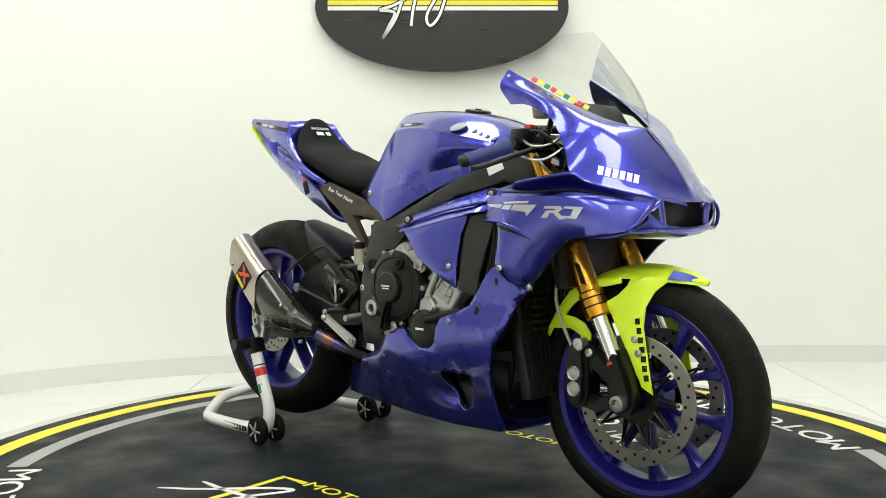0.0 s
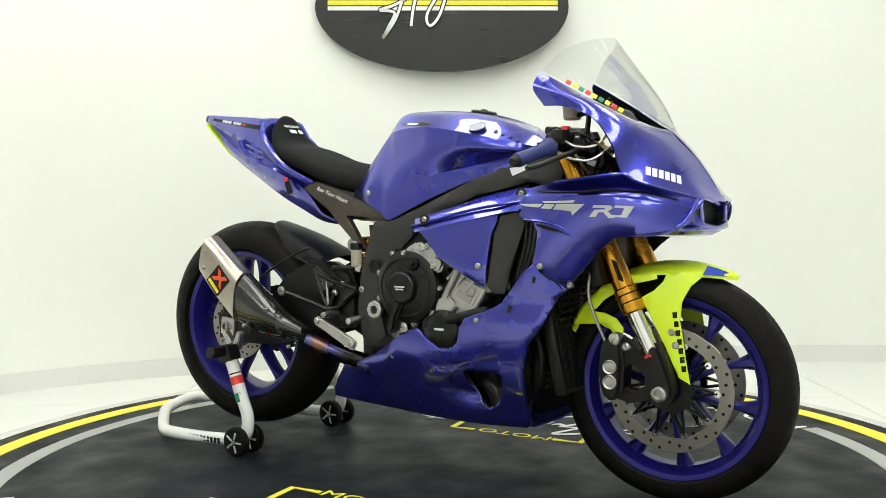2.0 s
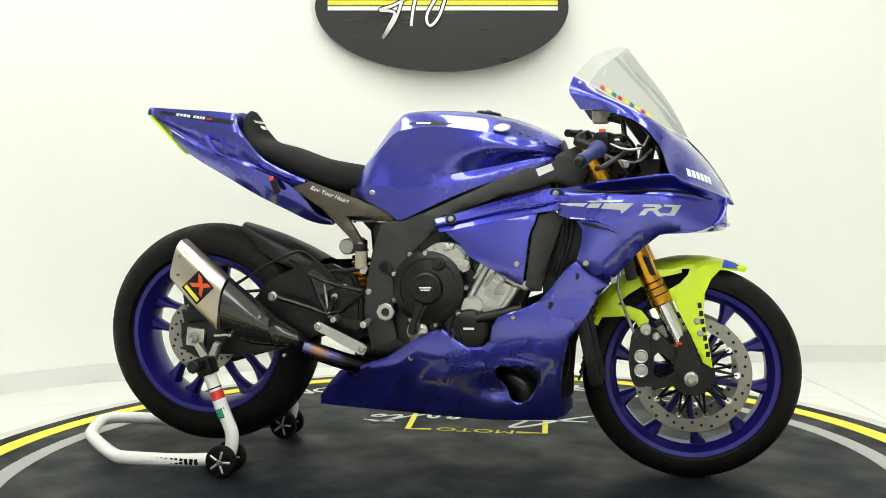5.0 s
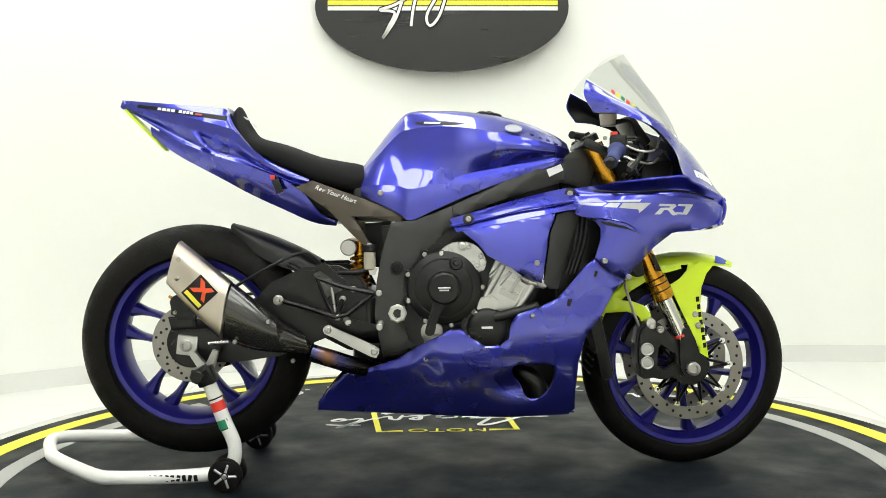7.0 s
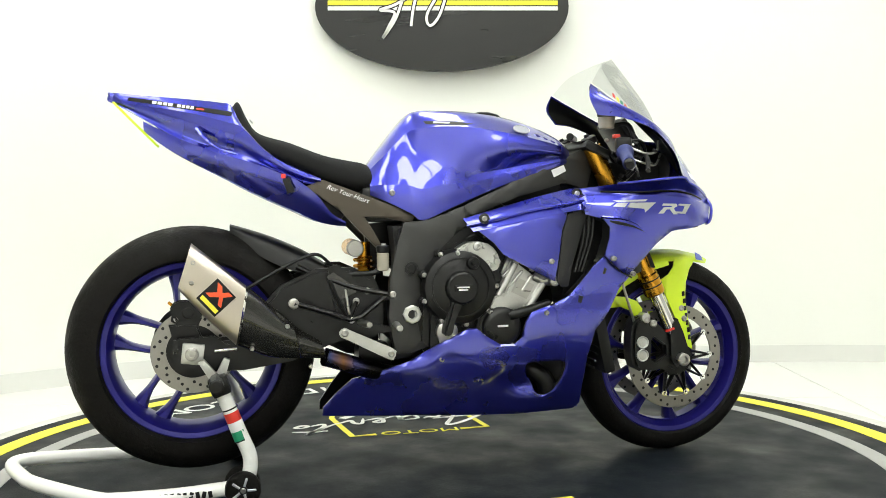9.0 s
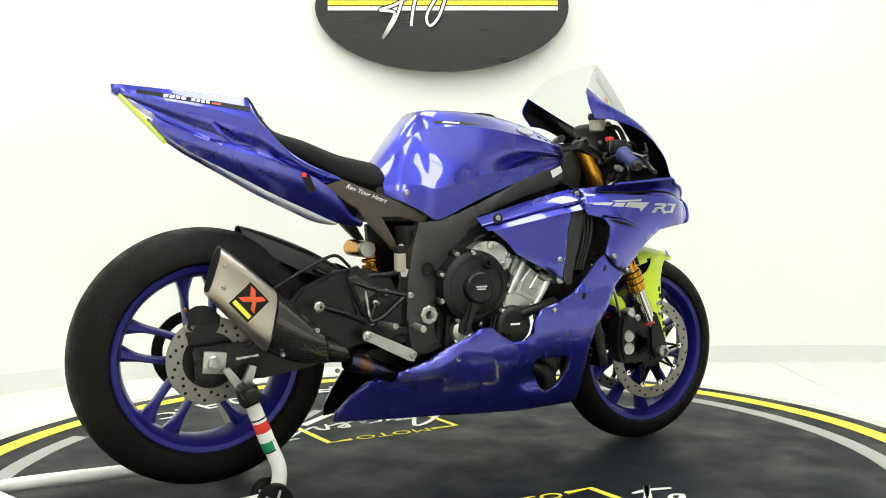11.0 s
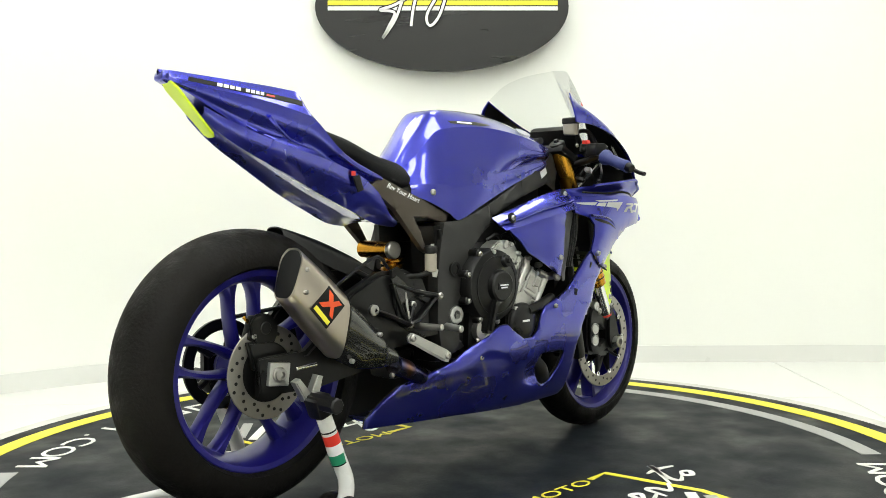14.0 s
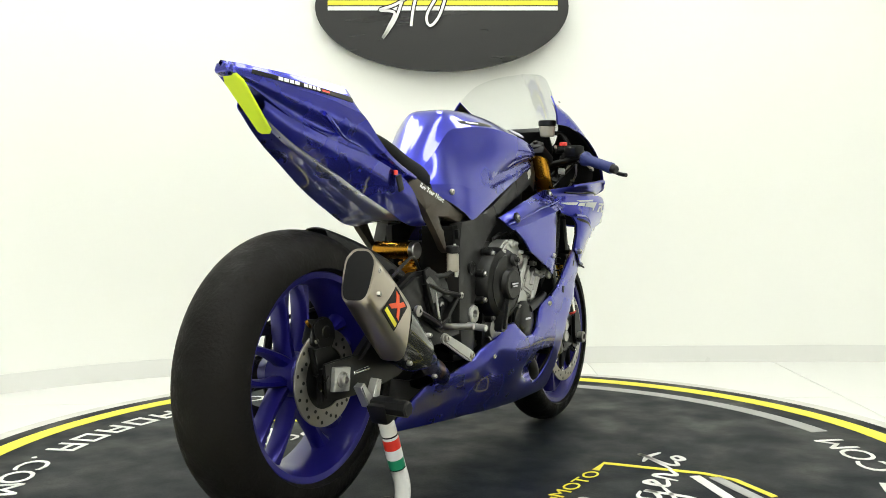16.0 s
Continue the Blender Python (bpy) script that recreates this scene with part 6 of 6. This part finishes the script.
floor_logo(0)
floor_logo(180)


def ring_writing(start, step):
    """White writing round the edge, its tops towards the centre; the proper name stands as plain blocks."""
    for k, ch in enumerate("MOTO#######.COM"):
        a = start + step * (k + 0.45) + (0.0 if k < 11 else -1.6 if k > 11 else 0.3)
        m = pose(1.235 * math.cos(radians(a)), 1.235 * math.sin(radians(a)), 0.0008, 0, 0, a + 90)
        if ch == "#":
            bm = bmesh.new()
            for x, y, w, h in ((-0.036, 0, 0.018, 0.098), (0.036, 0, 0.018, 0.098), (0, 0.041, 0.054, 0.016), (0, -0.041 if k % 2 else 0.0, 0.054, 0.016)):
                block_into(bm, (w, h, 0.0014), m @ pose(x, y, 0), 0)
            part("block_mark", bm, WHITEPRINT, table, "white printed block mark", False)
        else:
            letters(ch, 0.135, WHITEPRINT, table, m, depth=0.0007, stretch=1.25, label="white printed letter", name="letter")


ring_writing(50.8, 5.75)
ring_writing(-133.5, 5.9)

# ---- wall sign ----
sign = thing("wall_sign", "black oval wall sign with yellow and white stripes", "sign")
flat = Matrix.Translation((-0.007, 1.80, 1.685)) @ pose(0, 0, 0, 90, 0, 0) @ pose(0, 0, 0, 0, 0, -0.6)
rings = []
for d, k in ((0.0, 0.99), (0.0, 1.0), (-0.028, 1.0), (-0.03, 0.985)):
    rings.append([flat @ Vector((0.598 * k * math.cos(2 * math.pi * i / 96), 0.302 * k * math.sin(2 * math.pi * i / 96), d)) for i in range(96)])
bm = bmesh.new()
skin(bm, rings[::-1])
part("panel", bm, SIGN, sign, "black oval panel")
part("standoff", rod((-0.3, 1.82, 1.70), (-0.3, 1.875, 1.70), 0.02), BLACK, sign)
part("standoff", rod((0.3, 1.82, 1.70), (0.3, 1.89, 1.70), 0.02), BLACK, sign)
for zc, w, mt in ((0.0175, 0.022, YELLOW), (-0.0085, 0.019, WHITE)):
    part("stripe", block((1.085, w, 0.004), flat @ pose(0.004, zc, 0.002), 0.001), mt, sign, "printed stripe")
for s in ([(-0.02, 0.13), (-0.111, 0.076), (-0.218, 0.009), (-0.293, -0.017), (-0.224, -0.028), (-0.246, -0.086), (-0.279, -0.149), (-0.219, -0.060), (-0.175, 0.056), (-0.13, 0.13)],
          [(-0.10, 0.12), (-0.119, 0.055), (-0.136, -0.019), (-0.145, -0.092)],
          [(-0.02, 0.06), (-0.032, 0.033), (-0.067, -0.030), (-0.070, -0.072), (-0.049, -0.088), (-0.011, -0.041), (0.022, 0.059), (0.03, 0.12)]):
    ribbon(s, lambda u: 0.023, INK, sign, z=0.0058, thick=0.0015, name="signature_shadow", place=flat)
    ribbon(s, lambda u: 0.0125, WHITE, sign, z=0.0078, thick=0.0015, name="signature_stroke", label="white brush stroke", place=flat)


def motions():
    rows = [(k * 0.25, pose(0, 0, 0, 0, 0, 6.4738 * (k * 0.25 - 7.0))) for k in range(65)]
    for spun in (table, bike, stand):
        walk(spun, rows)


motions()
